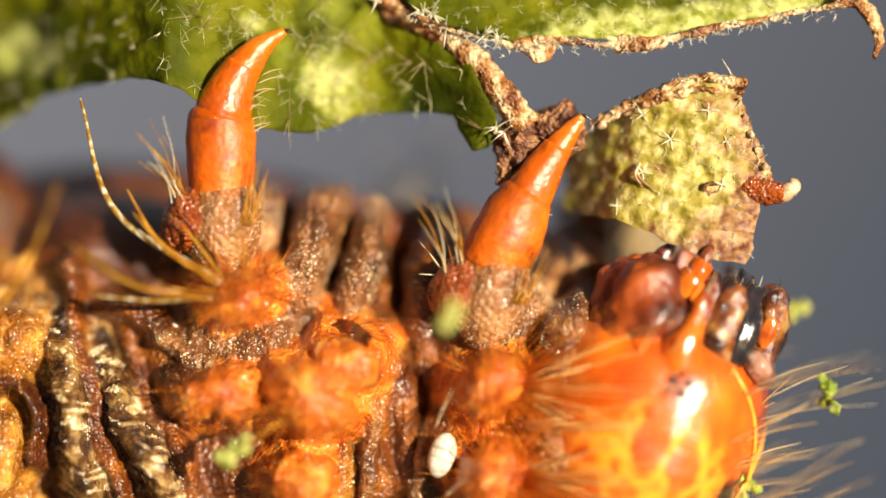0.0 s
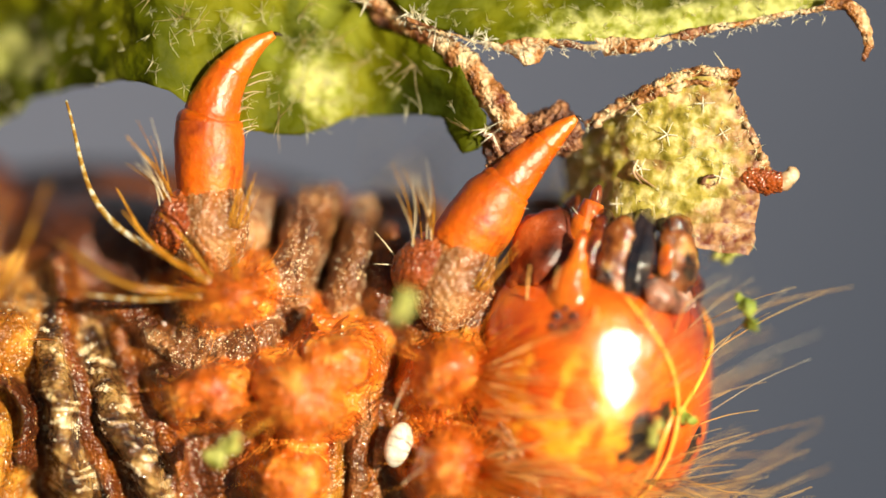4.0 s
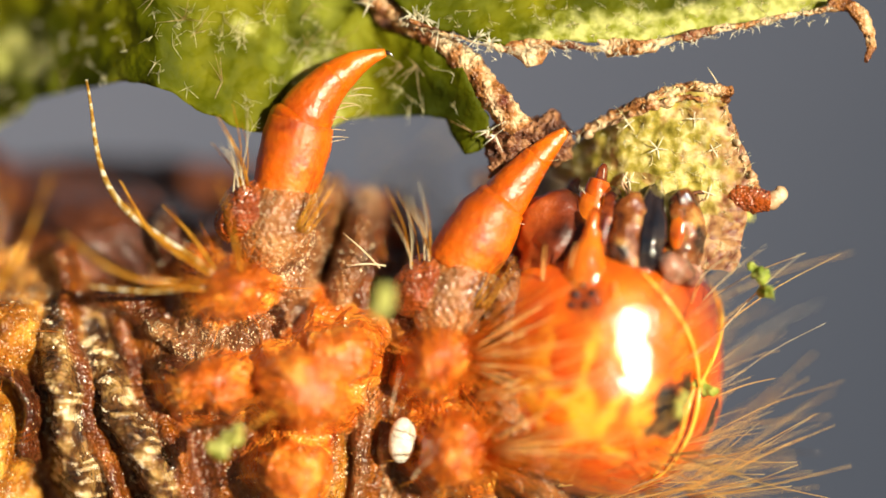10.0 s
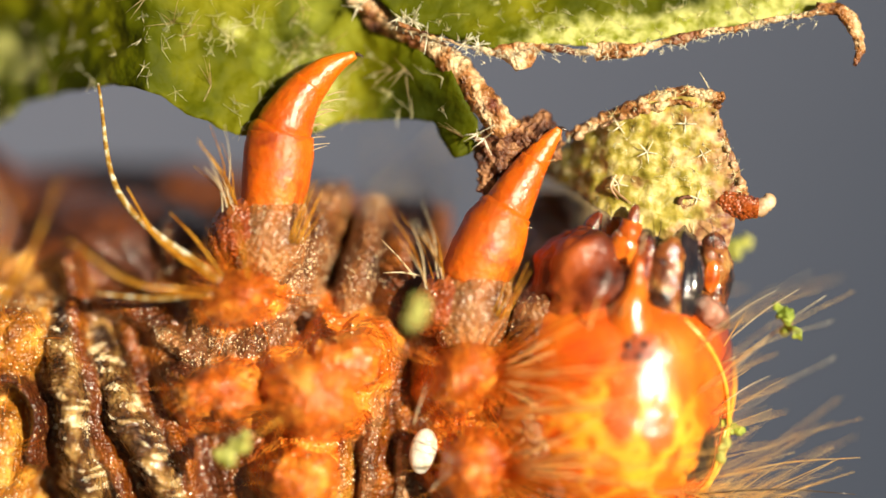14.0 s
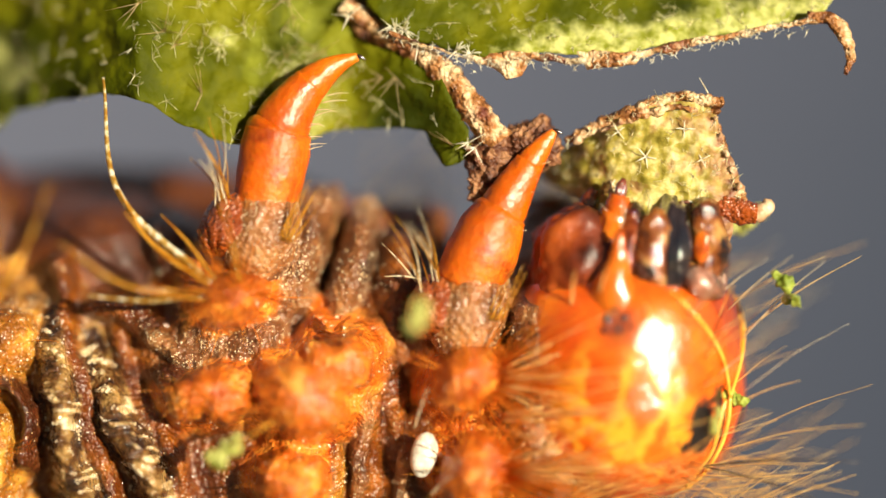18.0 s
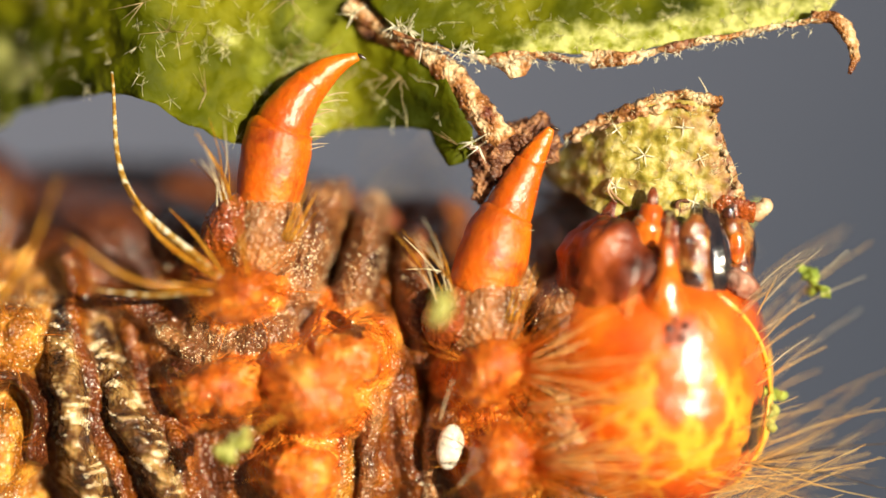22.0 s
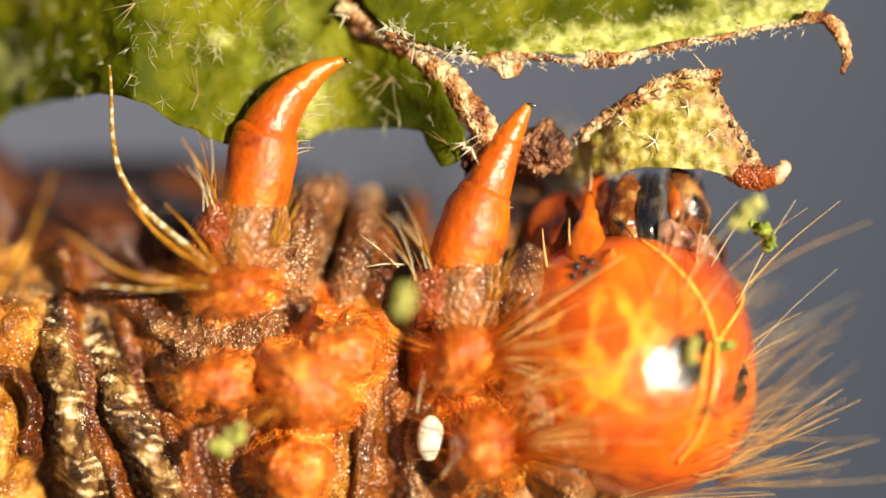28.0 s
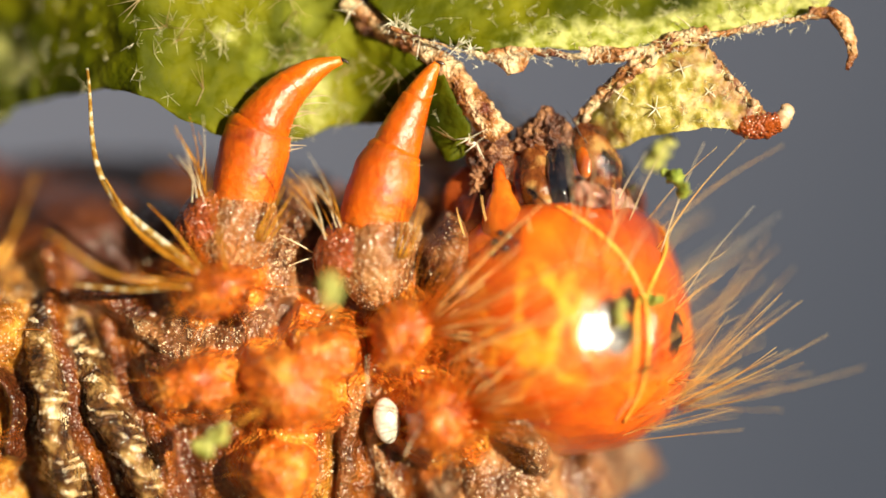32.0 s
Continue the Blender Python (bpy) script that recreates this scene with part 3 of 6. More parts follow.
tagged(part("star_hair", star_hairs(rng, edge, 0.14, 0.011, 5), FROST, upper_blade, "pale fringe of star-shaped hairs"), kind="stuff")
part("curled_tip", tube([(8.49, -1.50, 5.37), (9.00, -1.50, 5.32), (9.34, -1.50, 4.90), (9.44, -1.50, 4.48), (9.31, -1.50, 4.12)], [0.14, 0.17, 0.16, 0.13, 0.07], 10, 24, 0.7, rough_bark), DRY,
     upper_blade, "brown curled leaf tip")
vein = part("vein", tube([(-1.55, -0.75, 5.70), (-1.03, -0.85, 5.30), (-0.29, -1.05, 4.82), (0.36, -1.28, 4.43), (0.87, -1.40, 3.94), (1.22, -1.48, 3.48), (1.54, -1.50, 2.99), (1.80, -1.50, 2.62)],
                         [0.14, 0.18, 0.20, 0.22, 0.25, 0.26, 0.27, 0.30], 20, 140, 0.8, lambda p: 0.9 * rough_bark(p) + 0.04 * ridged(p * np.array([1.6, 1.6, 0.5]), 3.0, 2, 8)), DRY, leaf, "stripped dry brown leaf vein")
# brown flap whose dark colour stands in for the upper leaf's shadow
flap = sheet([(-1.80, 5.75), (-0.70, 5.70), (0.10, 5.10), (0.50, 4.60), (0.16, 4.32), (-0.30, 4.52), (-0.62, 4.64), (-1.30, 5.05)], 0.04, lambda x, z: -1.06 - 0.30 * x + 0.12 * fbm(np.stack([x, 0 * x, z], 1), 1.6, 3, 53), 0.14, 0.09, 59)
part("vein_base", joined([blob((1.62, -1.30, 2.22), (0.46, 0.28, 0.62), (0, -20, 0), lambda p: 3.0 * rough_bark(p), 60, 80), blob((1.42, -1.25, 1.85), (0.26, 0.22, 0.50), (0, 10, 0), lambda p: 3.0 * rough_bark(p), 50, 60)]), SCORCHED, leaf, "dark scorched tissue at the foot of the vein")
part("dry_flap", flap[:2], SCORCHED, leaf, "brown flap along the vein, dark for the shade under the upper leaf")
tagged(part("star_hair", star_hairs(rng, np.array([(1.16, -1.85, 2.63), (1.30, -1.85, 2.52), (-0.41, -1.45, 5.04), (-0.52, -1.45, 5.16), (-0.30, -1.45, 4.95), (-0.24, -1.45, 5.10), (-1.42, -1.2, 5.42), (0.06, -1.5, 4.70), (0.9, -1.7, 4.62), (1.2, -1.7, 4.55)]), 0.34, 0.026, 8), FROST, vein,
            "pale star-shaped hairs"), kind="stuff")

# the hanging piece that is eaten; its own place is where it joins the vein
hanging = part("hanging_piece", blob((-0.70, 0.10, -0.16), (0.62, 0.5, 0.5), (0, 20, 0), lambda p: 2.8 * rough_bark(p)), SCORCHED, leaf, "yellow-green hanging leaf remnant with brown rims")


def piece_depth(x, z):
    p = np.stack([x, 0 * x, z], 1)
    crease = 0.95 + 0.12 * (z + 0.8) + 0.22 * fbm(p, 0.9, 3, 35)
    bent = 0.5 * (crease - x + np.sqrt((crease - x) ** 2 + 0.06))
    return 0.13 * (np.maximum(x, 0.85) - 2.3) ** 2 + 1.45 * bent - 0.45 + 0.10 * (z + 0.8) + 0.16 * fbm(p, 1.0, 3, 31) + 0.05 * fbm(p, 4.0, 2, 33)


FLESH = [
    [(-0.52, -0.59), (0.10, -0.04), (0.59, 0.33), (1.94, 0.82), (3.16, 0.88), (3.31, 0.27), (3.45, -0.05), (2.40, 0.00), (1.30, -0.20), (0.30, -0.35)],
    [(-0.52, -0.59), (0.10, -0.77), (1.32, -0.83), (1.69, -0.88), (1.57, -1.51), (1.02, -1.78), (0.40, -1.20), (-0.52, -0.80)],
    [(1.69, -0.88), (2.55, -1.02), (3.72, -1.57), (3.66, -2.00), (2.55, -1.72), (1.57, -1.51)],
    [(-0.52, -0.80), (0.40, -1.20), (1.02, -1.78), (1.30, -2.36), (0.47, -2.00), (-0.52, -1.84), (-0.39, -1.20)],
    [(1.57, -1.51), (2.55, -1.72), (3.66, -2.00), (3.59, -2.37), (2.67, -2.28), (1.69, -2.06), (1.40, -1.80), (1.02, -1.78)],
    [(1.02, -1.78), (1.40, -1.80), (1.69, -2.06), (2.67, -2.28), (3.59, -2.37), (3.56, -2.67), (3.29, -3.02), (2.55, -2.86), (1.57, -2.49), (1.30, -2.36)],
    [(-0.52, -0.59), (0.30, -0.35), (1.30, -0.20), (2.40, 0.00), (3.45, -0.05), (3.72, -0.59), (3.90, -1.32), (3.72, -1.57), (2.55, -1.02), (1.69, -0.88), (1.32, -0.83), (0.10, -0.77)],
]
flesh = []
for i, line in enumerate(FLESH):
    s = sheet(line, 0.045, piece_depth, 0.26, 0.065, 40, 1.0)
    mid = s[0].mean(0)
    ob = part("leaf_flesh" if i in (0, 6) else "leaf_bite", (s[0] - mid, s[1]), BITTEN, hanging, at=Matrix.Translation(mid * MM))
    flesh.append((ob, mid))
    half = len(s[0]) // 2
    x, z = s[0][:half, 0], s[0][:half, 2]
    slope = np.stack([(piece_depth(x + 0.02, z) - piece_depth(x - 0.02, z)) / 0.04, -np.ones(half), (piece_depth(x, z + 0.02) - piece_depth(x, z - 0.02)) / 0.04], 1)
    slope /= np.linalg.norm(slope, axis=1)[:, None]
    ob.data.normals_split_custom_set_from_vertices(np.concatenate([slope, -slope]).tolist())
    dry = ob.data.attributes.new("dried", "FLOAT", "POINT")
    dry.data.foreach_set("value", np.clip(np.hypot(np.maximum(s[0][:, 0] - 1.6, 0) / 1.7, np.minimum(s[0][:, 2] + 0.75, 0.9) / 1.6), 0, 1.3) ** 1.4 * 0.69)
    pick = s[2][rng.random(len(s[2])) < (0.02 if i in (0, 6) else 0.008)] - mid
    if len(pick):
        tagged(part("star_hair", star_hairs(rng, pick, 0.16, 0.008, 6), FELT, ob), kind="stuff")
part("rim", tube([(0.05, 0.20, -0.03), (0.71, 0.00, 0.33), (1.68, -0.20, 0.75), (2.41, -0.20, 1.00), (3.15, -0.20, 0.87), (3.22, -0.20, 0.60)], [0.08, 0.11, 0.13, 0.13, 0.11, 0.07], 12, 90, 1.3,
                 lambda p: 1.3 * rough_bark(p)), DRY, hanging, "rolled dry brown rim")
part("rim", tube([(3.19, -0.10, 0.69), (3.34, -0.20, 0.08), (3.61, -0.20, -0.59), (3.86, -0.20, -1.27)], [0.06, 0.08, 0.09, 0.12], 10, 60, 1.2, lambda p: 1.5 * rough_bark(p)), DRY, hanging, "dry reddish side rim")
part("hook", tube([(3.15, -0.20, -1.25), (3.50, -0.28, -1.38), (3.85, -0.30, -1.45), (4.18, -0.30, -1.47)], [0.10, 0.26, 0.28, 0.22], 14, 30, 0.9, lambda p: 0.9 * rough_bark(p)), RUST, hanging, "hooked red-brown tip")
part("hook_end", tube([(4.02, -0.30, -1.49), (4.24, -0.30, -1.45), (4.38, -0.30, -1.33), (4.41, -0.30, -1.16)], [0.17, 0.20, 0.17, 0.08], 14, 20, 0.9, lambda p: 0.7 * rough_bark(p)), BONE, hanging, "bleached end of the hooked tip")
part("pit", tube([(0.16 * math.cos(a), 0.06 * math.sin(2 * a), 0.10 * math.sin(a)) for a in np.linspace(0.2, 6.0, 9)], [0.01, 0.03, 0.04, 0.03, 0.01], 8, 40, 1.0, rough_bark), SCORCHED, flesh[2][0], "dark-rimmed eaten pit", Matrix.Translation((Vector((2.62, -0.52, -1.38)) - Vector(flesh[2][1])) * MM))
edge = np.concatenate([spline([(0.09, -0.10, -0.00), (1.66, -0.40, 0.76), (2.40, -0.40, 1.01), (3.16, -0.40, 0.86)], 12), spline([(3.23, -0.40, 0.50), (3.59, -0.40, -0.54), (3.88, -0.40, -1.33)], 9)])
tagged(part("star_hair", star_hairs(rng, edge, 0.20, 0.012, 6), FELT, hanging, "pale fringe of star-shaped hairs"), kind="stuff")


def on_piece(x, z, out=0.15):
    return np.array((x, float(piece_depth(np.array([x]), np.array([z]))[0]) - out, z))


def spray(rng, x, z, spokes, length, r):
    """A large star hair: a few stiff spokes from one foot."""
    foot = on_piece(x, z)
    turn = rng.uniform(0, 6.28)
    return joined([hair(foot, foot + length * rng.uniform(0.7, 1.1) * np.array((math.cos(turn + a), -0.3, math.sin(turn + a))), (0, -0.03, 0), r, 5, 5) for a in np.linspace(0, 6.28, spokes, endpoint=False)])


big = np.random.default_rng(61)
for i, x, z, spokes, length in ((6, 1.75, -0.32, 5, 0.42), (0, 2.55, 0.30, 4, 0.36), (0, 1.15, 0.22, 4, 0.34), (6, 2.95, -0.35, 4, 0.32), (1, 1.15, -1.02, 5, 0.40), (2, 2.85, -1.30, 4, 0.34), (3, 0.60, -1.75, 4, 0.36)):
    mid = flesh[i][1]
    v, f = spray(big, x, z, spokes, 0.62 * length, 0.015)
    part("large_star_hair", (v - mid, f), FROST, flesh[i][0], "large stiff star-shaped hair")
mid = flesh[1][1]
for a, b in (((1.02, -0.86), (1.42, -1.44)), ((1.10, -0.82), (1.16, -1.36))):
    p0, p1 = on_piece(*a, 0.2) - mid, on_piece(*b, 0.2) - mid
    part("torn_fibre", tube([p0, (p0 + p1) / 2 + np.array((-0.14, -0.02, 0)), p1], [0.022, 0.032, 0.012], 7, 16), BONE, flesh[1][0], "pale torn leaf fibre")
for k, (x, z) in enumerate(((3.24, 0.55), (3.33, 0.18), (3.50, -0.20), (3.62, -0.55), (3.76, -0.92), (0.55, 0.30), (0.30, 0.02), (0.68, 0.36))):
    part("edge_knob", blob(on_piece(x, z, 0.22) if x > 3 else np.array((x, -0.05, z)), big.uniform(0.03, 0.09, 3), (0, big.uniform(0, 90), 0), lambda p: 0.06 * fbm(p, 9, 2, 7), 14, 16), BONE, hanging, "pale knob on the dry rim")
part("rim_curl", tube([(2.75, -0.25, 0.90), (3.12, -0.32, 0.92), (3.34, -0.36, 0.86), (3.36, -0.34, 1.02)], [0.10, 0.13, 0.10, 0.04], 10, 20, 1.0, rough_bark), DRY, hanging, "curled corner of the rim")
part("rim_fold", tube([(0.75, -0.15, 0.22), (1.55, -0.38, 0.56), (2.30, -0.42, 0.76), (2.85, -0.42, 0.72)], [0.04, 0.07, 0.08, 0.05], 10, 70, 1.2, lambda p: 1.4 * rough_bark(p)), DRY, hanging, "second roll of the dry rim")
part("bristle", hair((3.15, -0.20, 0.81), (2.87, -0.30, 1.42), (0.05, 0, 0), 0.02), PALE, hanging)

# ---- the caterpillar ----
caterpillar = tagged(new("caterpillar"), "orange-headed brown hairy caterpillar clinging upside down and chewing a leaf", "caterpillar")


def wrinkle(amp, s, seed):
    """Skin that is creased along the body's girth, lumpy, and cut by narrow furrows."""
    def relief(p):
        bent = p + 0.25 * np.stack([fbm(p, 0.9, 2, seed + 40), fbm(p, 0.9, 2, seed + 41), fbm(p, 0.9, 2, seed + 42)], 1)
        furrow = np.maximum(0.0, 1 - 7 * np.abs(value_noise(bent * np.array([1.4, 0.5, 0.35]), s, seed + 9)))
        return amp * (0.45 * ridged(bent * np.array([1.2, 0.5, 0.3]), s, 2, seed) + 0.5 * fbm(p, s * 0.9, 3, seed + 3) - 0.9 * furrow)
    return relief




def fold(name, centre, radii, turn, mat, parent, amp=0.08, s=1.4, seed=1, label="", power=1.0, nu=64, nv=90):
    return part(name, blob(centre, radii, turn, wrinkle(amp, s, seed), nu, nv, power), mat, parent, label)




def bead(c, r):
    v = np.array([(1, 0, 0), (-1, 0, 0), (0, 1, 0), (0, -1, 0), (0, 0, 1), (0, 0, -1)], float) * r + c
    return v, [(0, 2, 4), (2, 1, 4), (1, 3, 4), (3, 0, 4), (2, 0, 5), (1, 2, 5), (3, 1, 5), (0, 3, 5)]


def skin(lumps, span, step, seed, parent, origin=(0, 0, 0), back=2.2):
    """The near side of the body as one flowing skin over many lumps and ridges, cut into a part for each lump.
    lumps: (name, label, material, centre, radii, tilt, ribs) or, for a ridge, a line of centres and one radius."""
    x = np.arange(span[0], span[1], step)
    z = np.arange(span[2], span[3], step)
    X, Z = np.meshgrid(x, z, indexing="ij")
    nx, nz = X.shape
    p = np.stack([X.ravel(), np.zeros(X.size), Z.ravel()], 1)
    wx, wz = X.ravel() + 0.16 * fbm(p, 0.9, 4, seed), Z.ravel() + 0.16 * fbm(p, 0.9, 4, seed + 5)
    heights = []
    stripe = np.sin(2 * math.pi * (wz + 0.3 * wx) / 0.25 + 3.5 * fbm(p, 1.3, 3, seed + 8))
    lobed = 1 + 0.16 * fbm(p, 1.5, 3, seed + 80)
    for name, label, mat, centre, radii, tilt, rib in lumps:
        if isinstance(radii, float):
            line = spline(centre, 60)
            d2 = np.full(len(wx), 1e9)
            y0 = np.zeros(len(wx))
            for c in line:
                d = (wx - c[0]) ** 2 + ((wz - c[2]) * 0.98) ** 2
                near = d < d2
                d2[near], y0[near] = d[near], c[1]
            d = np.sqrt(d2) / radii
            h = -y0 + radii * 1.3 * np.sqrt(np.maximum(0, 1 - d * d)) - radii * 3 * np.maximum(0, d - 1)
        else:
            a = radians(tilt)
            dx, dz = wx - centre[0], wz - centre[2]
            u, v = dx * math.cos(a) - dz * math.sin(a), dx * math.sin(a) + dz * math.cos(a)
            d = np.sqrt((u / radii[0]) ** 2 + (v / radii[2]) ** 2) * lobed
            h = -centre[1] + radii[1] * np.sqrt(np.maximum(0, 1 - d * d)) - 2.2 * math.sqrt(radii[0] * radii[2]) * np.maximum(0, d - 1)
        if rib:
            h = h + 0.7 * rib * stripe * np.exp(-np.maximum(0, d - 0.8) * 8)
        heights.append(h)
    hs = np.stack(heights)
    top = hs.max(0)
    sharp = 6.0
    H = top + np.log(np.exp(sharp * (hs - top)).sum(0)) / sharp
    edge = np.stack([0.16 * fbm(p, 2.2, 3, seed + 60 + i) - (0.14 if l[2] is ORANGE else 0) for i, l in enumerate(lumps)])
    owner = (hs + edge).argmax(0)
    bent = p + 0.2 * np.stack([fbm(p, 0.9, 2, seed + 40), 0 * p[:, 0], fbm(p, 0.9, 2, seed + 42)], 1)
    furrow = np.maximum(0, 1 - 6 * np.abs(value_noise(bent * np.array([1.5, 1, 0.35]), 1.7, seed + 9)))
    cross = np.maximum(0, 1 - 5 * np.abs(value_noise(bent * np.array([0.4, 1, 1.5]), 2.4, seed + 19)))
    weight = np.exp(sharp * (hs - top))
    calm = 1 - (weight * np.array([0.45 if l[2] is ORANGE else 0.85 if l[0] == "ridge" else 0.6 if l[2] is RUST else 0 for l in lumps])[:, None]).sum(0) / weight.sum(0)
    H = H + 0.09 * fbm(p, 1.5, 2, seed + 2) + calm * (0.035 * ridged(bent * np.array([1.3, 1, 0.5]), 2.6, 2, seed + 3) + 0.020 * fbm(p, 7.0, 2, seed + 4) - 0.08 * furrow - 0.03 * cross)
    V = np.stack([X.ravel(), -H, Z.ravel()], 1)
    gx, gz = np.gradient(H.reshape(nx, nz), step)
    nrm = np.stack([-gx.ravel(), -np.ones(H.size), -gz.ravel()], 1)
    nrm /= np.linalg.norm(nrm, axis=1)[:, None]
    idx = np.arange(nx * nz).reshape(nx, nz)
    quads = np.stack([idx[:-1, :-1].ravel(), idx[1:, :-1].ravel(), idx[1:, 1:].ravel(), idx[:-1, 1:].ravel()], 1)
    keep = (-H)[quads].max(1) < back
    quads = quads[keep]
    own = owner[quads[:, 0]]
    made = {}
    spread = np.exp(4.0 * (hs - top))
    spread /= spread.sum(0)
    kinds = {"dark": DARK, "rust": RUST, "tan": TAN, "rib": RIDGE, "orange": ORANGE}
    for i, (name, label, mat, *_rest) in enumerate(lumps):
        q = quads[own == i]
        if len(q) < 8:
            continue
        used, inv = np.unique(q, return_inverse=True)
        me = mesh_data(name, V[used] - np.asarray(origin), [tuple(f) for f in inv.reshape(-1, 4).tolist()], SKIN)
        for kind, m in kinds.items():
            share = spread[[k for k, l in enumerate(lumps) if l[2] is m]]
            if len(share):
                me.attributes.new(kind, "FLOAT", "POINT").data.foreach_set("value", share.sum(0)[used])
        # painted glints: pale dashes across the ribbed folds
        ribbed = spread[[k for k, l in enumerate(lumps) if l[2] is RIDGE]]
        if len(ribbed):
            me.attributes.new("scale", "FLOAT", "POINT").data.foreach_set("value", (ribbed.sum(0) * np.clip(0.45 * stripe + 1.3 * fbm(p, 2.6, 4, seed + 95) - 0.28, 0, 1))[used])
        me.normals_split_custom_set_from_vertices(nrm[used].tolist())
        ob = new(name, me)
        ob.parent = parent
        if label:
            ob["label"] = label
        made[i] = ob
    rng = np.random.default_rng(seed)
    ok = np.unique(quads)
    # scatter the pale beads that imitate glints, densest on the ribbed folds
    patchy = 0.5 + 0.5 * fbm(V[ok], 1.1, 3, seed + 70)
    shiny = np.array([{RUST: 0.10, TAN: 1.0, ORANGE: 0.12, RIDGE: 2.0, DARK: 0.2}.get(lumps[o][2], 1.0) for o in owner[ok]])
    shiny = np.where([lumps[o][2] is RIDGE for o in owner[ok]], 4.0 * (stripe[ok] + 0.9 * fbm(V[ok], 3.5, 2, seed + 91) > 0.75) * (fbm(V[ok], 1.6, 2, seed + 90) > -0.05), shiny)
    pick = ok[rng.random(len(ok)) < 0.5 * shiny * np.clip(patchy, 0, 1) ** 1.5]
    beads = joined([bead(V[i] - np.asarray(origin), rng.uniform(0.010, 0.026) * (2.0 if rng.random() < 0.035 else 1.35 if lumps[owner[i]][2] is RIDGE else 1.0)) for i in pick])
    tagged(part("granule", beads, GLINT_BEAD, parent, "tiny pale granules standing in for glints on the skin"), kind="stuff")
    return made


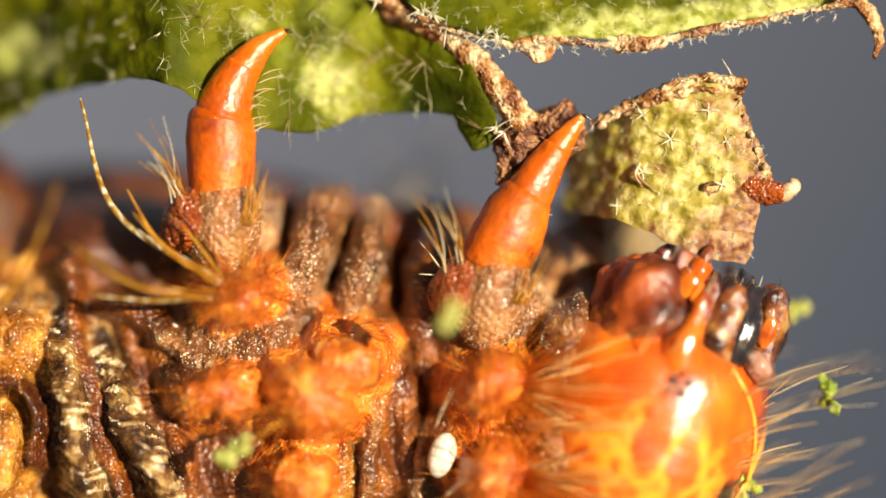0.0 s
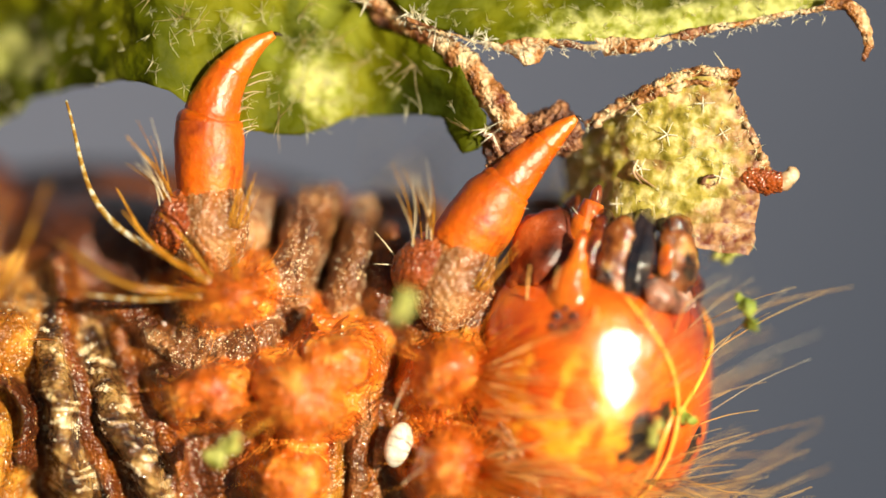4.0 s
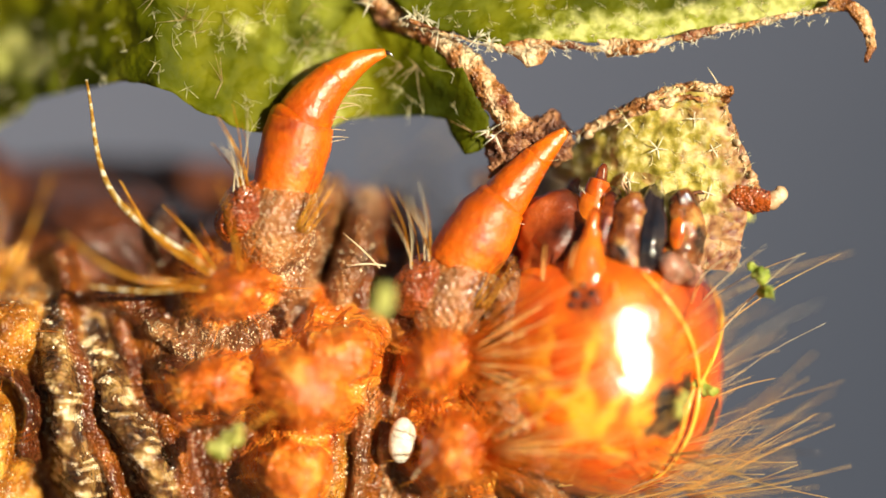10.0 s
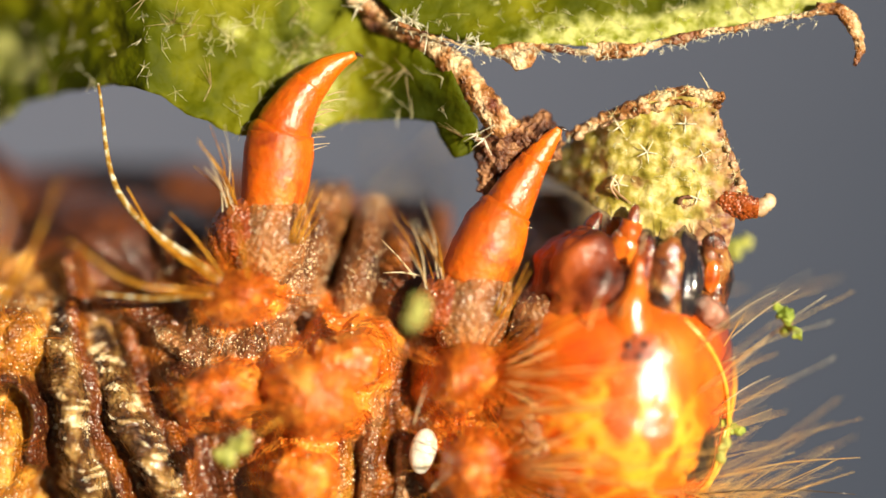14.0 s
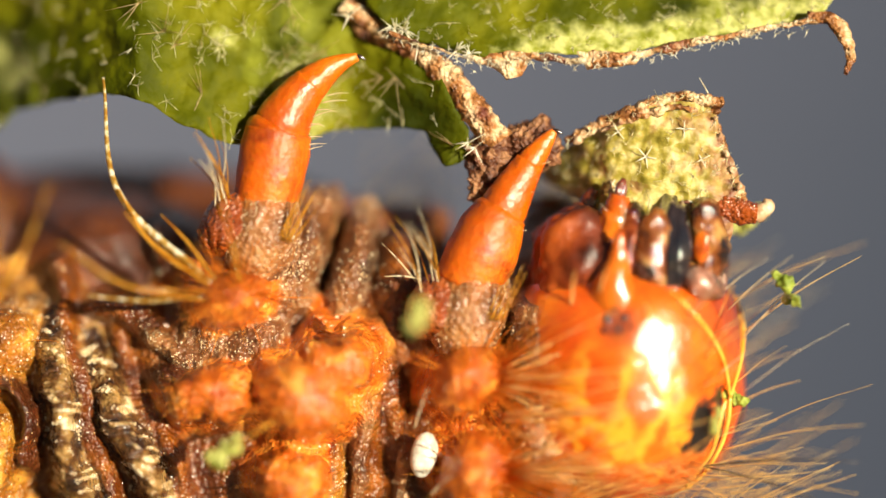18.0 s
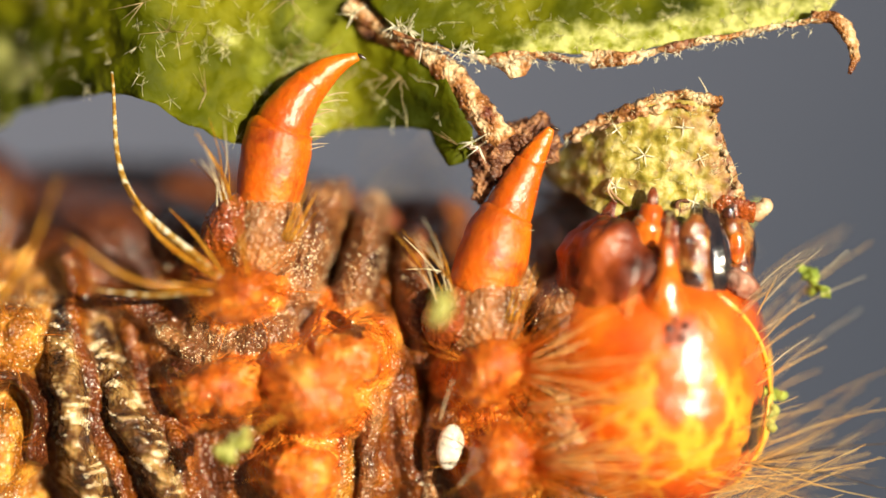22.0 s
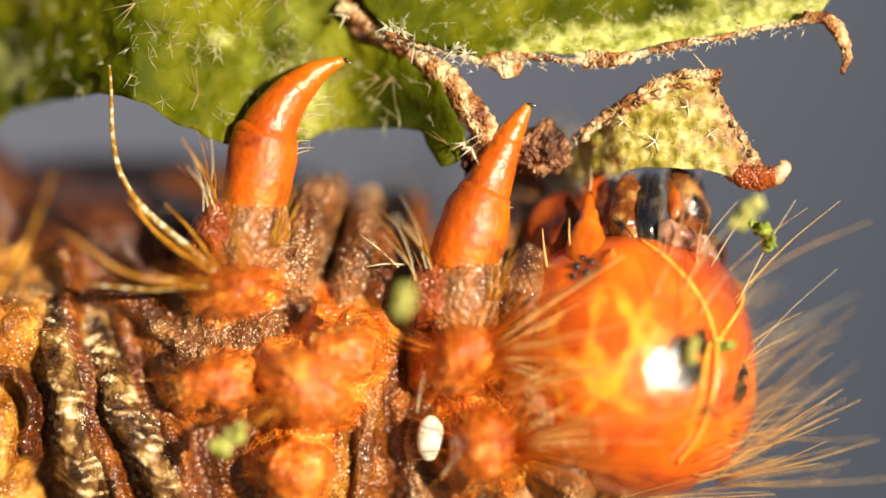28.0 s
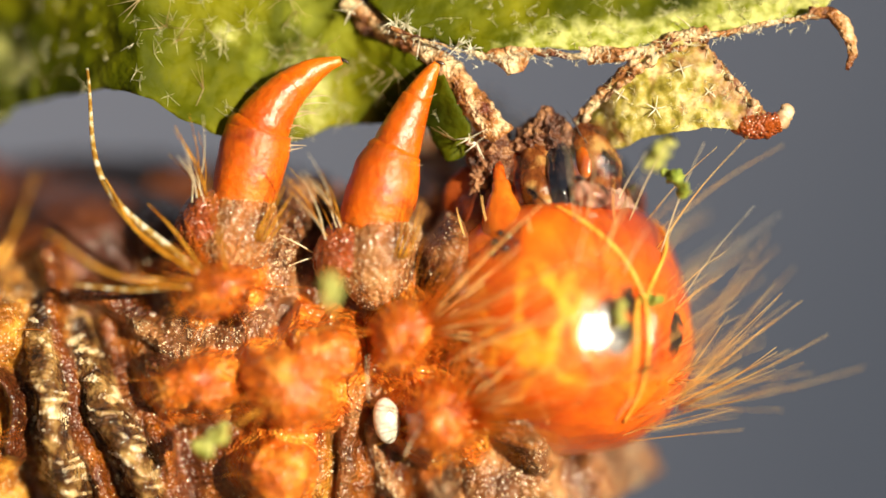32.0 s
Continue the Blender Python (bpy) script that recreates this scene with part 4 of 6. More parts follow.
# trunk, still
fold("trunk", (-7.12, 4.60, -5.85), (8.4, 4.6, 4.75), (0, 0, 0), DARK, caterpillar, 0.15, 0.9, 11, "dark rust-brown wrinkled trunk", 0.85, 90, 140)
fold("far_side", (-7.39, 6.00, -4.40), (8.6, 3.2, 6.4), (0, 0, 0), DARK, caterpillar, 0.15, 0.9, 15, "dark rust-brown far side of the trunk", 0.85, 90, 140)
LUMPS = [
    ("tubercle", "orange tubercle with a thick tuft", ORANGE, (-4.31, -1.80, -0.99), (0.85, 1.1, 0.62), 0, 0),
    ("tubercle", "orange bumpy tubercle", ORANGE, (-4.93, -1.95, -3.03), (0.92, 0.8, 0.60), -10, 0),
    ("tubercle", "orange bumpy tubercle", ORANGE, (-2.95, -2.20, -3.20), (1.0, 0.95, 0.80), 20, 0),
    ("tubercle", "orange bumpy tubercle", ORANGE, (-3.02, -2.00, -5.03), (0.80, 1.1, 0.80), 0, 0),
    ("tubercle", "tan bumpy tubercle", TAN, (-9.49, -1.30, -1.95), (0.95, 0.75, 0.72), 0, 0),
    ("tubercle", "tan bumpy tubercle", TAN, (-9.58, -1.60, -4.57), (0.60, 0.7, 0.95), 0, 0),
    ("bump", "", ORANGE, (-2.01, -2.10, -2.47), (0.66, 0.7, 0.72), 25, 0),
    ("bump", "", ORANGE, (-4.37, -1.90, -3.42), (0.55, 0.9, 0.42), -15, 0),
    ("bump", "", DARK, (-5.55, -1.30, -2.67), (0.55, 0.8, 0.40), 20, 0),
    ("segment", "bumpy tan side plate", TAN, (-10.53, -0.10, -4.48), (2.05, 1.7, 3.9), -7, 0),
    ("segment", "purplish-brown wrinkled skin", BROWN, (-4.45, 0.40, -1.87), (2.05, 1.9, 1.55), 8, 0),
    ("segment", "smooth amber-brown flank", RUST, (-5.95, 0.55, -2.30), (1.15, 1.75, 1.45), 10, 0),
    ("segment", "rust-brown lower side", RUST, (-4.33, 0.50, -5.28), (2.5, 1.8, 2.4), 0, 0),
    ("segment", "dark rust-brown side", DARK, (-6.85, 1.80, -5.89), (8.0, 2.4, 4.9), 0, 0),
    ("ridge", "dark glistening ribbed fold", RIDGE, [(-8.59, 0.60, -0.90), (-8.32, -1.10, -1.70), (-8.09, -1.80, -3.03), (-7.81, -1.90, -4.37), (-7.47, -1.90, -6.07)], 0.24, 0, 0.05),
    ("ridge", "", RUST, [(-8.29, -0.30, -0.36), (-7.97, -1.10, -1.83), (-7.64, -1.40, -3.05), (-7.27, -1.50, -4.27), (-6.71, -1.50, -6.10)], 0.16, 0, 0.02),
    ("ridge", "dark glistening ribbed fold", RIDGE, [(-8.00, 0.90, -0.50), (-7.40, -1.00, -2.44), (-6.90, -1.75, -3.52), (-6.38, -1.85, -4.61), (-5.63, -1.80, -6.20)], 0.25, 0, 0.06),
    ("ridge", "", RUST, [(-7.06, -0.50, -1.48), (-6.58, -1.00, -2.94), (-5.95, -1.20, -4.16), (-5.09, -1.20, -6.01)], 0.22, 0, 0.02),
    ("groove", "dark groove ring round a spiracle", DARK, [(-9.90, -1.90, -3.03), (-9.41, -1.92, -2.81), (-8.97, -1.92, -3.00), (-8.76, -1.88, -3.64), (-8.79, -1.80, -4.62)], 0.10, 0, 0),
    ("fold", "rust-brown fold behind the trunk", RUST, (-1.50, 0.10, -3.70), (0.50, 1.6, 2.9), -3, 0),
    ("fold", "", RUST, (-0.75, 0.30, -4.20), (0.55, 1.6, 2.6), -3, 0),
    ("fold", "golden ribbed fold", TAN, (-2.12, -1.00, -5.04), (0.24, 0.8, 1.15), 4, 0.02),
    ("fold", "", BROWN, (-1.59, -0.90, -4.55), (0.22, 0.8, 1.6), 4, 0.015),
    ("fold", "", TAN, (-3.77, -1.00, -5.10), (0.18, 0.7, 0.9), 15, 0.02),
    ("fold", "", RUST, (-5.73, -0.90, -4.43), (0.3, 0.8, 0.9), -20, 0),
    ("fold", "", BROWN, (-5.40, -1.10, -2.18), (0.95, 0.7, 0.28), 25, 0),
    ("fold", "", BROWN, (-3.95, -1.10, -2.05), (0.8, 0.7, 0.36), -22, 0),
    ("fold", "", RUST, (-6.64, -0.40, -1.48), (0.9, 1.0, 0.35), 10, 0),
    ("fold", "upright granular brown fold", BROWN, (-2.98, 0.60, -0.49), (0.66, 2.1, 2.05), 14, 0),
    ("fold", "upright granular brown fold", BROWN, (-1.84, 0.70, -0.81), (0.56, 2.1, 1.9), 8, 0),
    ("fold", "", RUST, (-1.13, 0.80, -2.52), (0.50, 2.1, 2.5), -8, 0),
    ("fold", "", RUST, (-2.41, -0.30, -4.47), (1.6, 0.9, 0.7), 0, 0),
    ("fold", "", BROWN, (-3.98, 0.90, 0.27), (0.7, 1.6, 1.3), 0, 0),
    ("fold", "", DARK, (-5.77, 1.20, 0.01), (0.8, 1.6, 0.75), 25, 0),
]
side = skin(LUMPS, (-12.5, 0.1, -6.6, 1.5), 0.036, 13, caterpillar, (0, 0, 0), 0.95)
BUMPS = [(l[0], l[3], l[4], 0) for l in LUMPS[:6]]
bumps = [side[i] for i in range(6)]
fold("fold", (-1.23, 3.00, 0.27), (0.9, 2.0, 0.8), (0, 0, 0), RUST, caterpillar, 0.08, 1.8, 34)
fold("fold", (-8.45, 4.60, 0.55), (1.9, 2.2, 0.9), (0, 0, 0), DARK, caterpillar, 0.10, 1.4, 35)
fold("shoulder", (-7.1, 2.5, -0.80), (3.0, 2.4, 2.05), (0, 6, 0), DARK, caterpillar, 0.05, 0.8, 36, "smooth dark rust-brown shoulder behind the leg")
fold("shoulder", (-11.8, 3.4, 0.0), (2.6, 2.3, 2.7), (0, -4, 0), DARK, caterpillar, 0.05, 0.8, 38, "smooth dark rust-brown shoulder behind the plate")
fold("fold", (-2.2, 3.2, -0.55), (2.0, 2.0, 1.75), (0, 4, 0), RUST, caterpillar, 0.07, 1.2, 37, "rust-brown lobe between the legs")
# setae of the trunk
trunk_setae = []
for a, b, bend, r, mat in (((-4.72, -2.60, -0.71), (-7.84, -1.60, 3.25), (-0.75, 0, -0.45), 0.085, GLASSY), ((-4.97, -2.70, -0.59), (-6.77, -2.20, 1.28), (-0.2, 0, -0.15), 0.05, GOLD),
                           ((-4.91, -2.80, -1.01), (-7.37, -3.00, -0.98), (0, 0, -0.1), 0.055, GLASSY), ((-4.85, -2.80, -0.89), (-7.82, -4.00, 0.13), (-0.1, 0, -0.4), 0.055, GOLD),
                           ((-4.79, -2.70, -0.77), (-6.61, -2.60, 0.79), (-0.1, 0, -0.1), 0.045, GOLD), ((-4.67, -2.70, -0.65), (-5.84, -2.40, 0.74), (0, 0, 0.1), 0.045, GOLD),
                           ((-4.13, -2.70, -0.71), (-4.49, -4.50, 1.30), (0, 0, 0.1), 0.04, GOLD), ((-4.91, -2.80, -1.07), (-7.10, -4.20, -0.46), (0, 0, -0.15), 0.04, GOLD),
                           ((-9.50, -3.00, -1.42), (-7.88, -5.00, 1.35), (0.1, 0, -0.1), 0.055, GOLD), ((-9.62, -3.00, -1.18), (-8.69, -5.00, 1.06), (0, 0, 0), 0.05, GOLD),
                           ((-9.74, -3.00, -1.90), (-8.45, -4.60, 0.01), (0, 0, 0), 0.045, GOLD), ((-9.74, -3.00, -0.71), (-9.00, -5.00, 1.29), (0, 0, 0), 0.045, GOLD), ((-3.39, -3.20, -3.63), (-4.18, -3.80, -4.12), (0, 0, 0), 0.035, GOLD)):
    root = Matrix.Translation(Vector(a) * MM)
    ob = part("seta", hair((0, 0, 0), np.asarray(b) - np.asarray(a), bend, r, 7, 22), mat, bumps[0] if b[0] > -9 else caterpillar, at=root)
    trunk_setae.append((ob, a))
rng = np.random.default_rng(8)
for i, (count, way, length) in enumerate(((150, (-0.1, -1, 0.25), 0.9), (60, (0, -1, 0), 0.5), (110, (0.1, -1, 0), 0.7), (40, (0, -1, -0.2), 0.6), (40, (-0.3, -1, 0.1), 0.9), (40, (0, -1, 0), 0.7))):
    n, c, r, seed = BUMPS[i]
    c = np.asarray(c) + np.array([0, -0.22, 0])
    tagged(part("seta_tuft", fan(rng, c, [x * 0.95 for x in r], count, way, 0.62, length, 0.011), FLAME, bumps[i], "tuft of orange setae"), kind="stuff")
far = [hair((rng.uniform(-3.0, 0.2), 4, 0.5), (rng.uniform(-2.0, 0.6), rng.uniform(6, 9), rng.uniform(1.5, 3.1)), (0, 0, 0), 0.05) for _ in range(9)]
tagged(part("far_setae", joined(far), TANHAIR, caterpillar, "setae of the far side"), kind="stuff")


trunk_parts = [ob for ob in caterpillar.children if not ob.name.startswith("far_setae")]


# legs; each leg's own place is the foot of its shell
def leg(label, slim, bend, seed):
    rng = np.random.default_rng(seed)
    curve = [(-0.5, 0.0), (0.0, 0.0), (1.42, -0.01), (2.15, 0.24), (2.58, 0.5), (3.02, 0.9), (3.32, 1.38), (4.0, 2.0)]

    def axis(*heights):
        out = []
        for h in heights:
            x = float(np.interp(h, [c[0] for c in curve], [c[1] for c in curve]))
            out.append((x + bend * (0.4157 * h - x), -0.01 * h, h))
        return out
    rough = lambda amp, sc, k: (lambda p: amp * fbm(p, sc, 3, seed + k))
    femur = part("leg", tube(axis(-0.3, 0.4, 1.0, 1.42), [r * slim for r in ((0.72, 0.77, 0.77, 0.73), (0.76, 0.84, 0.78, 0.64))[bend > 0]], 32, 30, 1.0, rough(0.03, 1.3, 0)), FEMUR, caterpillar, label)
    part("joint_rim", tube(axis(1.34, 1.42, 1.52), [r * slim for r in ((0.70, 0.75, 0.56), (0.65, 0.66, 0.55))[bend > 0]], 28, 8, 1.0, rough(0.025, 2.5, 3)), LEG, femur)
    part("tibia", tube(axis(1.34, 1.62, 2.15, 2.58), [r * slim for r in ((0.56, 0.60, 0.52, 0.42), (0.58, 0.57, 0.46, 0.36))[bend > 0]], 28, 24, 1.0, rough(0.03, 1.8, 1)), LEG, femur, "glossy orange middle of the leg")
    part("tarsus", tube(axis(2.46, 2.70, 2.95, 3.15, 3.32), [r * slim for r in ((0.41, 0.36, 0.27, 0.18, 0.09), (0.35, 0.31, 0.24, 0.17, 0.09))[bend > 0]], 24, 24, 1.0, rough(0.02, 2.2, 2)), LEG, femur, "tapered orange end of the leg")
    part("claw", tube([(1.33, -0.05, 3.30), (1.44, -0.06, 3.33), (1.57, -0.06, 3.28)], [0.06, 0.045, 0.015], 8, 10), CLAW, femur, "black claw")
    part("coxa", blob((0.04, 0.05, -0.78), (0.84, 0.90, 1.24), (0, 0, 0), wrinkle(0.03, 3.0, seed), 90, 110), BROWN, femur, "wrinkled granular brown leg base")
    # pale beads as painted glints on the near side of the leg base
    spots = blob((0.04, 0.05, -0.78), (0.84, 0.90, 1.24), (0, 0, 0), wrinkle(0.03, 3.0, seed), 90, 110)[0]
    spots = spots[(spots[:, 1] < 0.0) & (rng.random(len(spots)) < 0.14)]
    tagged(part("granule", joined([bead(p, rng.uniform(0.010, 0.026)) for p in spots]), GLINT_BEAD, femur, "tiny pale granules standing in for glints"), kind="stuff")
    part("coxa_fold", blob((-0.65, 0.1, -0.75), (0.62, 0.9, 0.8), (0, 30, 0), wrinkle(0.06, 3.0, seed + 5), 60, 80), RUST, femur)
    for k in range(11):
        z = rng.uniform(-0.3, 0.4)
        x = -rng.uniform(0.5, 1.0)
        part("bristle", hair((x, -0.4, z - 0.6), (x - rng.uniform(0.1, 1.1), -0.7 - rng.uniform(0, 0.5), z + rng.uniform(0.3, 1.2)), (0.1, 0, 0.05), rng.uniform(0.013, 0.022)), PALE if k % 2 else GOLD, femur)
    for k in range(9):
        z = 1.0 + 0.17 * k
        x = 0.52 + 0.42 * max(0, z - 1.5)
        part("bristle", hair((x, -0.1, z), (x + rng.uniform(0.3, 0.6), -0.25, z + rng.uniform(0.0, 0.3)), (0, 0, 0.03), 0.015), PALE, femur)
    for k in range(6):
        part("bristle", hair((0.45 + 0.06 * k, -0.7, -0.9), (0.75 + 0.08 * k, -0.95, 0.1 + rng.uniform(-0.3, 0.5)), (0, 0, 0), 0.02), GOLD, femur)
    return femur


leg_middle = leg("glossy orange jointed leg gripping the leaf", 0.97, 0.0, 71)
leg_front = leg("glossy orange front leg beside the head", 0.92, 0.8, 72)

# prothorax; its own place is between its tuft and the egg on it
prothorax = fold("prothorax", (0.35, 5.60, -1.49), (1.95, 3.4, 3.1), (0, 0, 0), RUST, caterpillar, 0.13, 1.4, 41, "rust-brown wrinkled first segment", 1.0, 80, 110)
PRO = [((0.51, 1.00, 0.65), (0.80, 0.75, 0.75), 51), ((0.59, 0.90, -1.35), (0.82, 0.8, 0.85), 52)]
NECK = [
    ("tubercle", "orange tubercle with a fan of setae", ORANGE, PRO[0][0], (0.78, 1.0, 0.74), 0, 0),
    ("tubercle", "orange tubercle with a fan of setae", ORANGE, PRO[1][0], (0.78, 1.0, 0.80), 0, 0),
    ("fold", "smooth rust-brown lobe", RUST, (-0.96, 3.90, 2.05), (0.80, 2.1, 2.1), 8, 0),
    ("fold", "granular brown neck fold", BROWN, (1.05, 3.60, 1.67), (0.66, 2.1, 1.7), 24, 0),
    ("fold", "granular brown neck fold", BROWN, (2.10, 2.75, 1.20), (0.66, 2.2, 1.8), 10, 0),
    ("fold", "granular brown neck fold", BROWN, (2.02, 2.20, -1.14), (0.85, 1.9, 2.0), -8, 0),
    ("fold", "", BROWN, (1.01, 3.40, -3.10), (1.7, 1.8, 1.6), 0, 0),
    ("shield", "brown neck shield under the head", BROWN, (2.67, 3.90, -4.03), (1.2, 1.5, 0.95), 0, 0),
    ("fold", "", RUST, (-0.43, 3.30, -0.83), (0.85, 1.6, 2.0), 0, 0),
    ("fold", "", BROWN, (-1.00, 3.10, -1.57), (0.35, 1.5, 1.7), 4, 0),
    ("fold", "", RUST, (-0.06, 2.80, 1.32), (0.7, 1.2, 0.9), -30, 0),
]
near = skin(NECK, (-2.2, 6.2, -4.6, 4.6), 0.036, 23, prothorax, (0, 0, 0), 5.4)
fold("fold", (1.72, 3.95, 2.05), (0.62, 1.5, 1.45), (0, 14, 0), BROWN, prothorax, 0.07, 1.8, 47, "granular brown neck fold", 1.0, 80, 90)
fold("fold", (2.75, 5.40, 1.95), (0.80, 1.4, 1.45), (0, 10, 0), RUST, prothorax, 0.05, 1.2, 48, "smooth dark brown lobe behind the neck")
fold("fold", (2.36, 5.60, 2.79), (0.70, 1.2, 0.9), (0, 30, 0), BROWN, prothorax, 0.06, 1.6, 45)
fold("fold", (1.50, 3.00, -0.93), (0.80, 1.9, 1.6), (0, -8, 0), BROWN, prothorax, 0.09, 2.0, 46, "granular brown neck fold", 1.0, 100, 110)
rng = np.random.default_rng(9)
for k, (c, r, seed) in enumerate(PRO):
    tagged(part("seta_tuft", joined([fan(rng, c, [x * 0.95 for x in r], 120, (0.4, -1, 0.1), 0.6, 1.1, 0.011), fan(rng, c, [x * 0.95 for x in r], 80, (1.0, -0.55, 0.0), 0.30, 2.6, 0.016)]), FLAME, prothorax, "fan of orange setae"), kind="stuff")
for c, way, count in (((0.75, 0.35, 0.62), (1.0, -0.22, 0.10), 20), ((0.70, 0.25, -0.2), (1.0, -0.24, 0.0), 12), ((0.85, 0.30, -1.30), (1.0, -0.22, 0.16), 22)):
    tagged(part("cheek_setae", fan(rng, c, (0.55, 0.3, 0.45), count, way, 0.27, 2.9, 0.021, 0.10), BLOND, prothorax, "long golden setae reaching over the cheek"), kind="stuff")
tagged(part("shield_setae", fan(rng, (1.63, 1.10, -2.39), (0.6, 0.5, 0.5), 40, (1.0, -0.12, 0.36), 0.24, 4.6, 0.012, 0.12), BLOND, prothorax, "long blond setae of the neck shield"), kind="stuff")
tagged(part("shield_setae", joined([fan(rng, np.array((2.29, 2.40, -3.19)) + np.array([x, 0, 0]), (0.5, 0.4, 0.4), 14, (1.0, -0.35, 0.30), 0.28, 4.4, 0.013, 0.12) for x in (0.0, 0.9, 1.8, 2.7)]), BLOND, prothorax, "golden setae along the neck shield"), kind="stuff")
far = fan(rng, (2.35, 7.00, 2.77), (0.3, 0.3, 0.3), 130, (0.75, 0.1, 0.65), 0.32, 2.5, 0.05)
tagged(part("far_setae", far, TANHAIR, prothorax, "pale tan setae of the far side"), kind="stuff")
for a, b in (((-0.44, 1.50, 2.83), (-1.10, 1.10, 3.69)), ((-0.31, 1.50, 2.86), (-1.10, 1.10, 2.98)), ((-0.68, 0.60, -0.30), (-0.32, 0.10, 0.57)), ((-0.44, 0.40, -1.73), (0.04, 0.00, -1.34))):
    part("bristle", hair(a, b, (0, 0, 0.04), 0.024), PALE, prothorax)
egg = tagged(new("egg", mesh_data("egg", *blob((-0.52, 1.02, -0.90), (0.30, 0.23, 0.49), (0, 16, 0), lambda p: 0.012 * fbm(p, 4, 2, 3), 24, 28), EGGSHELL)), "white oval insect egg stuck to the caterpillar's skin", "egg")

# ---- the head; its own place is its centre, the mouth up and the brow to its +x ----
WIDE, DEEP, SEAM = 2.60, 2.90, 66.5
PROFILE = [(-3.26, 0.01), (-3.17, 0.28), (-2.95, 0.50), (-2.5, 0.73), (-1.9, 0.90), (-1.2, 0.985), (-0.6, 1.0), (0.0, 0.992), (0.7, 0.965), (1.2, 0.92), (1.55, 0.85), (1.82, 0.74), (2.02, 0.57), (2.15, 0.36), (2.21, 0.17), (2.24, 0.01)]


def on_head(azimuth, z, out=0.0):
    r = float(np.interp(z, [p[0] for p in PROFILE], [p[1] for p in PROFILE]))
    return ((WIDE * r + out) * math.sin(radians(azimuth)), -(DEEP * r + out) * math.cos(radians(azimuth)), z)


def capsule():
    prof = spline([(p[0], p[1], 0) for p in PROFILE], 100)
    nv = 140
    a = np.linspace(0, 2 * math.pi, nv, endpoint=False)
    z, r = np.repeat(prof[:, 0], nv), np.repeat(np.clip(prof[:, 1], 0.0, 1.0), nv)
    a = np.tile(a, len(prof))
    groove = 0.05 * np.exp(-((((np.degrees(a) - SEAM + 180) % 360) - 180) / 6.0) ** 2) * (z < -0.4)
    r = r * (1 - groove)
    v = np.stack([WIDE * r * np.sin(a), -DEEP * r * np.cos(a), z], 1)
    swell = 0.05 * fbm(v, 0.7, 3, 77) * np.minimum(1, r * 2)
    v = v + v / (np.linalg.norm(v, axis=1)[:, None] + 1e-9) * swell[:, None]
    return v, [tuple(reversed(f)) for f in grid_faces(len(prof), nv)]


head = part("head", capsule(), HEAD, caterpillar, "glossy orange head capsule with dark blotches")
for line in ([(0, -0.68), (-5, 0.0), (-13, 0.6), (-24, 1.15), (-35, 1.62)], [(0, -0.68), (12, 0.0), (25, 0.6), (36, 1.15), (45, 1.62)], [(0, -0.68), (0, -1.2), (0.5, -1.8), (1, -2.5), (1, -3.0)],
             [(-4, -0.72), (-7, -1.3), (-7, -1.9), (-4, -2.7)]):
    part("suture", tube([on_head(SEAM + a, z, 0.01) for a, z in line], [0.040, 0.052, 0.050, 0.044, 0.03], 8, 30), SUTURE, head, "raised yellow seam")
for a, r, size in ((-1.9, 0.30, 0.075), (-1.0, 0.26, 0.10), (-0.2, 0.34, 0.065), (0.7, 0.24, 0.09), (1.6, 0.33, 0.06), (2.6, 0.10, 0.085)):
    part("stemma", blob(on_head(22 * r * math.sin(a) + 2, 0.88 + r * math.cos(a), -0.015), (size, size, size), nu=12, nv=14), JAW, head, "small black bead eye")
lumpy = lambda amp, s, seed: (lambda p: amp * fbm(p, s, 3, seed))


def reach(shape):
    """Draws the mouthparts out from the shell."""
    v = np.array(shape[0])
    v[:, 2] += 0.25 * np.maximum(v[:, 2] - 2.0, 0)
    return v, shape[1]


part("mouth_floor", blob((0.45, 0.0, 1.95), (1.75, 1.75, 0.75), (0, 0, 0), lumpy(0.08, 1.6, 3), 40, 60), MOUTH, head, "dark folded skin round the jaws")
for y, x in ((-2.18, -0.06), (2.15, 0.40)):
    feeler = part("antenna", tube([(x, 0.95 * y, 1.40), (x, y, 1.68), (x + 0.03, 1.02 * y, 1.96), (x + 0.05, 1.02 * y, 2.22), (x + 0.06, 1.02 * y, 2.45)], [0.62, 0.50, 0.36, 0.25, 0.20], 22, 26, 1.0, lumpy(0.03, 3, 8)), AMBER, head, "orange cone-shaped antenna base")
    part("antenna_joint", tube([(x + 0.06, 1.02 * y, 2.40), (x + 0.07, 1.02 * y, 2.60), (x + 0.09, 1.01 * y, 2.82), (x + 0.11, y, 2.92)], [0.15, 0.145, 0.11, 0.05], 14, 14), AMBER, feeler, "yellow antenna joint")
    part("antenna_bristle", hair((x + 0.1, y, 2.95), (x + 0.16, 1.03 * y, 3.5), (0.02, 0, 0), 0.022), PALE, feeler)
part("clypeus", blob((1.62, -0.65, 1.78), (0.62, 1.40, 0.42), (0, 28, 8), lumpy(0.09, 2.6, 2), 50, 60), MEMBRANE, head, "wet pinkish plate above the lip")
labrum = part("labrum", reach(tube([(1.60, -0.75, 1.85), (1.72, -0.85, 2.2), (1.74, -0.85, 2.6), (1.66, -0.75, 2.95), (1.50, -0.65, 3.15)], [0.38, 0.42, 0.42, 0.34, 0.14], 22, 30, 1.6, lumpy(0.10, 2.4, 2))), LIP, head, "wet amber-brown upper lip")
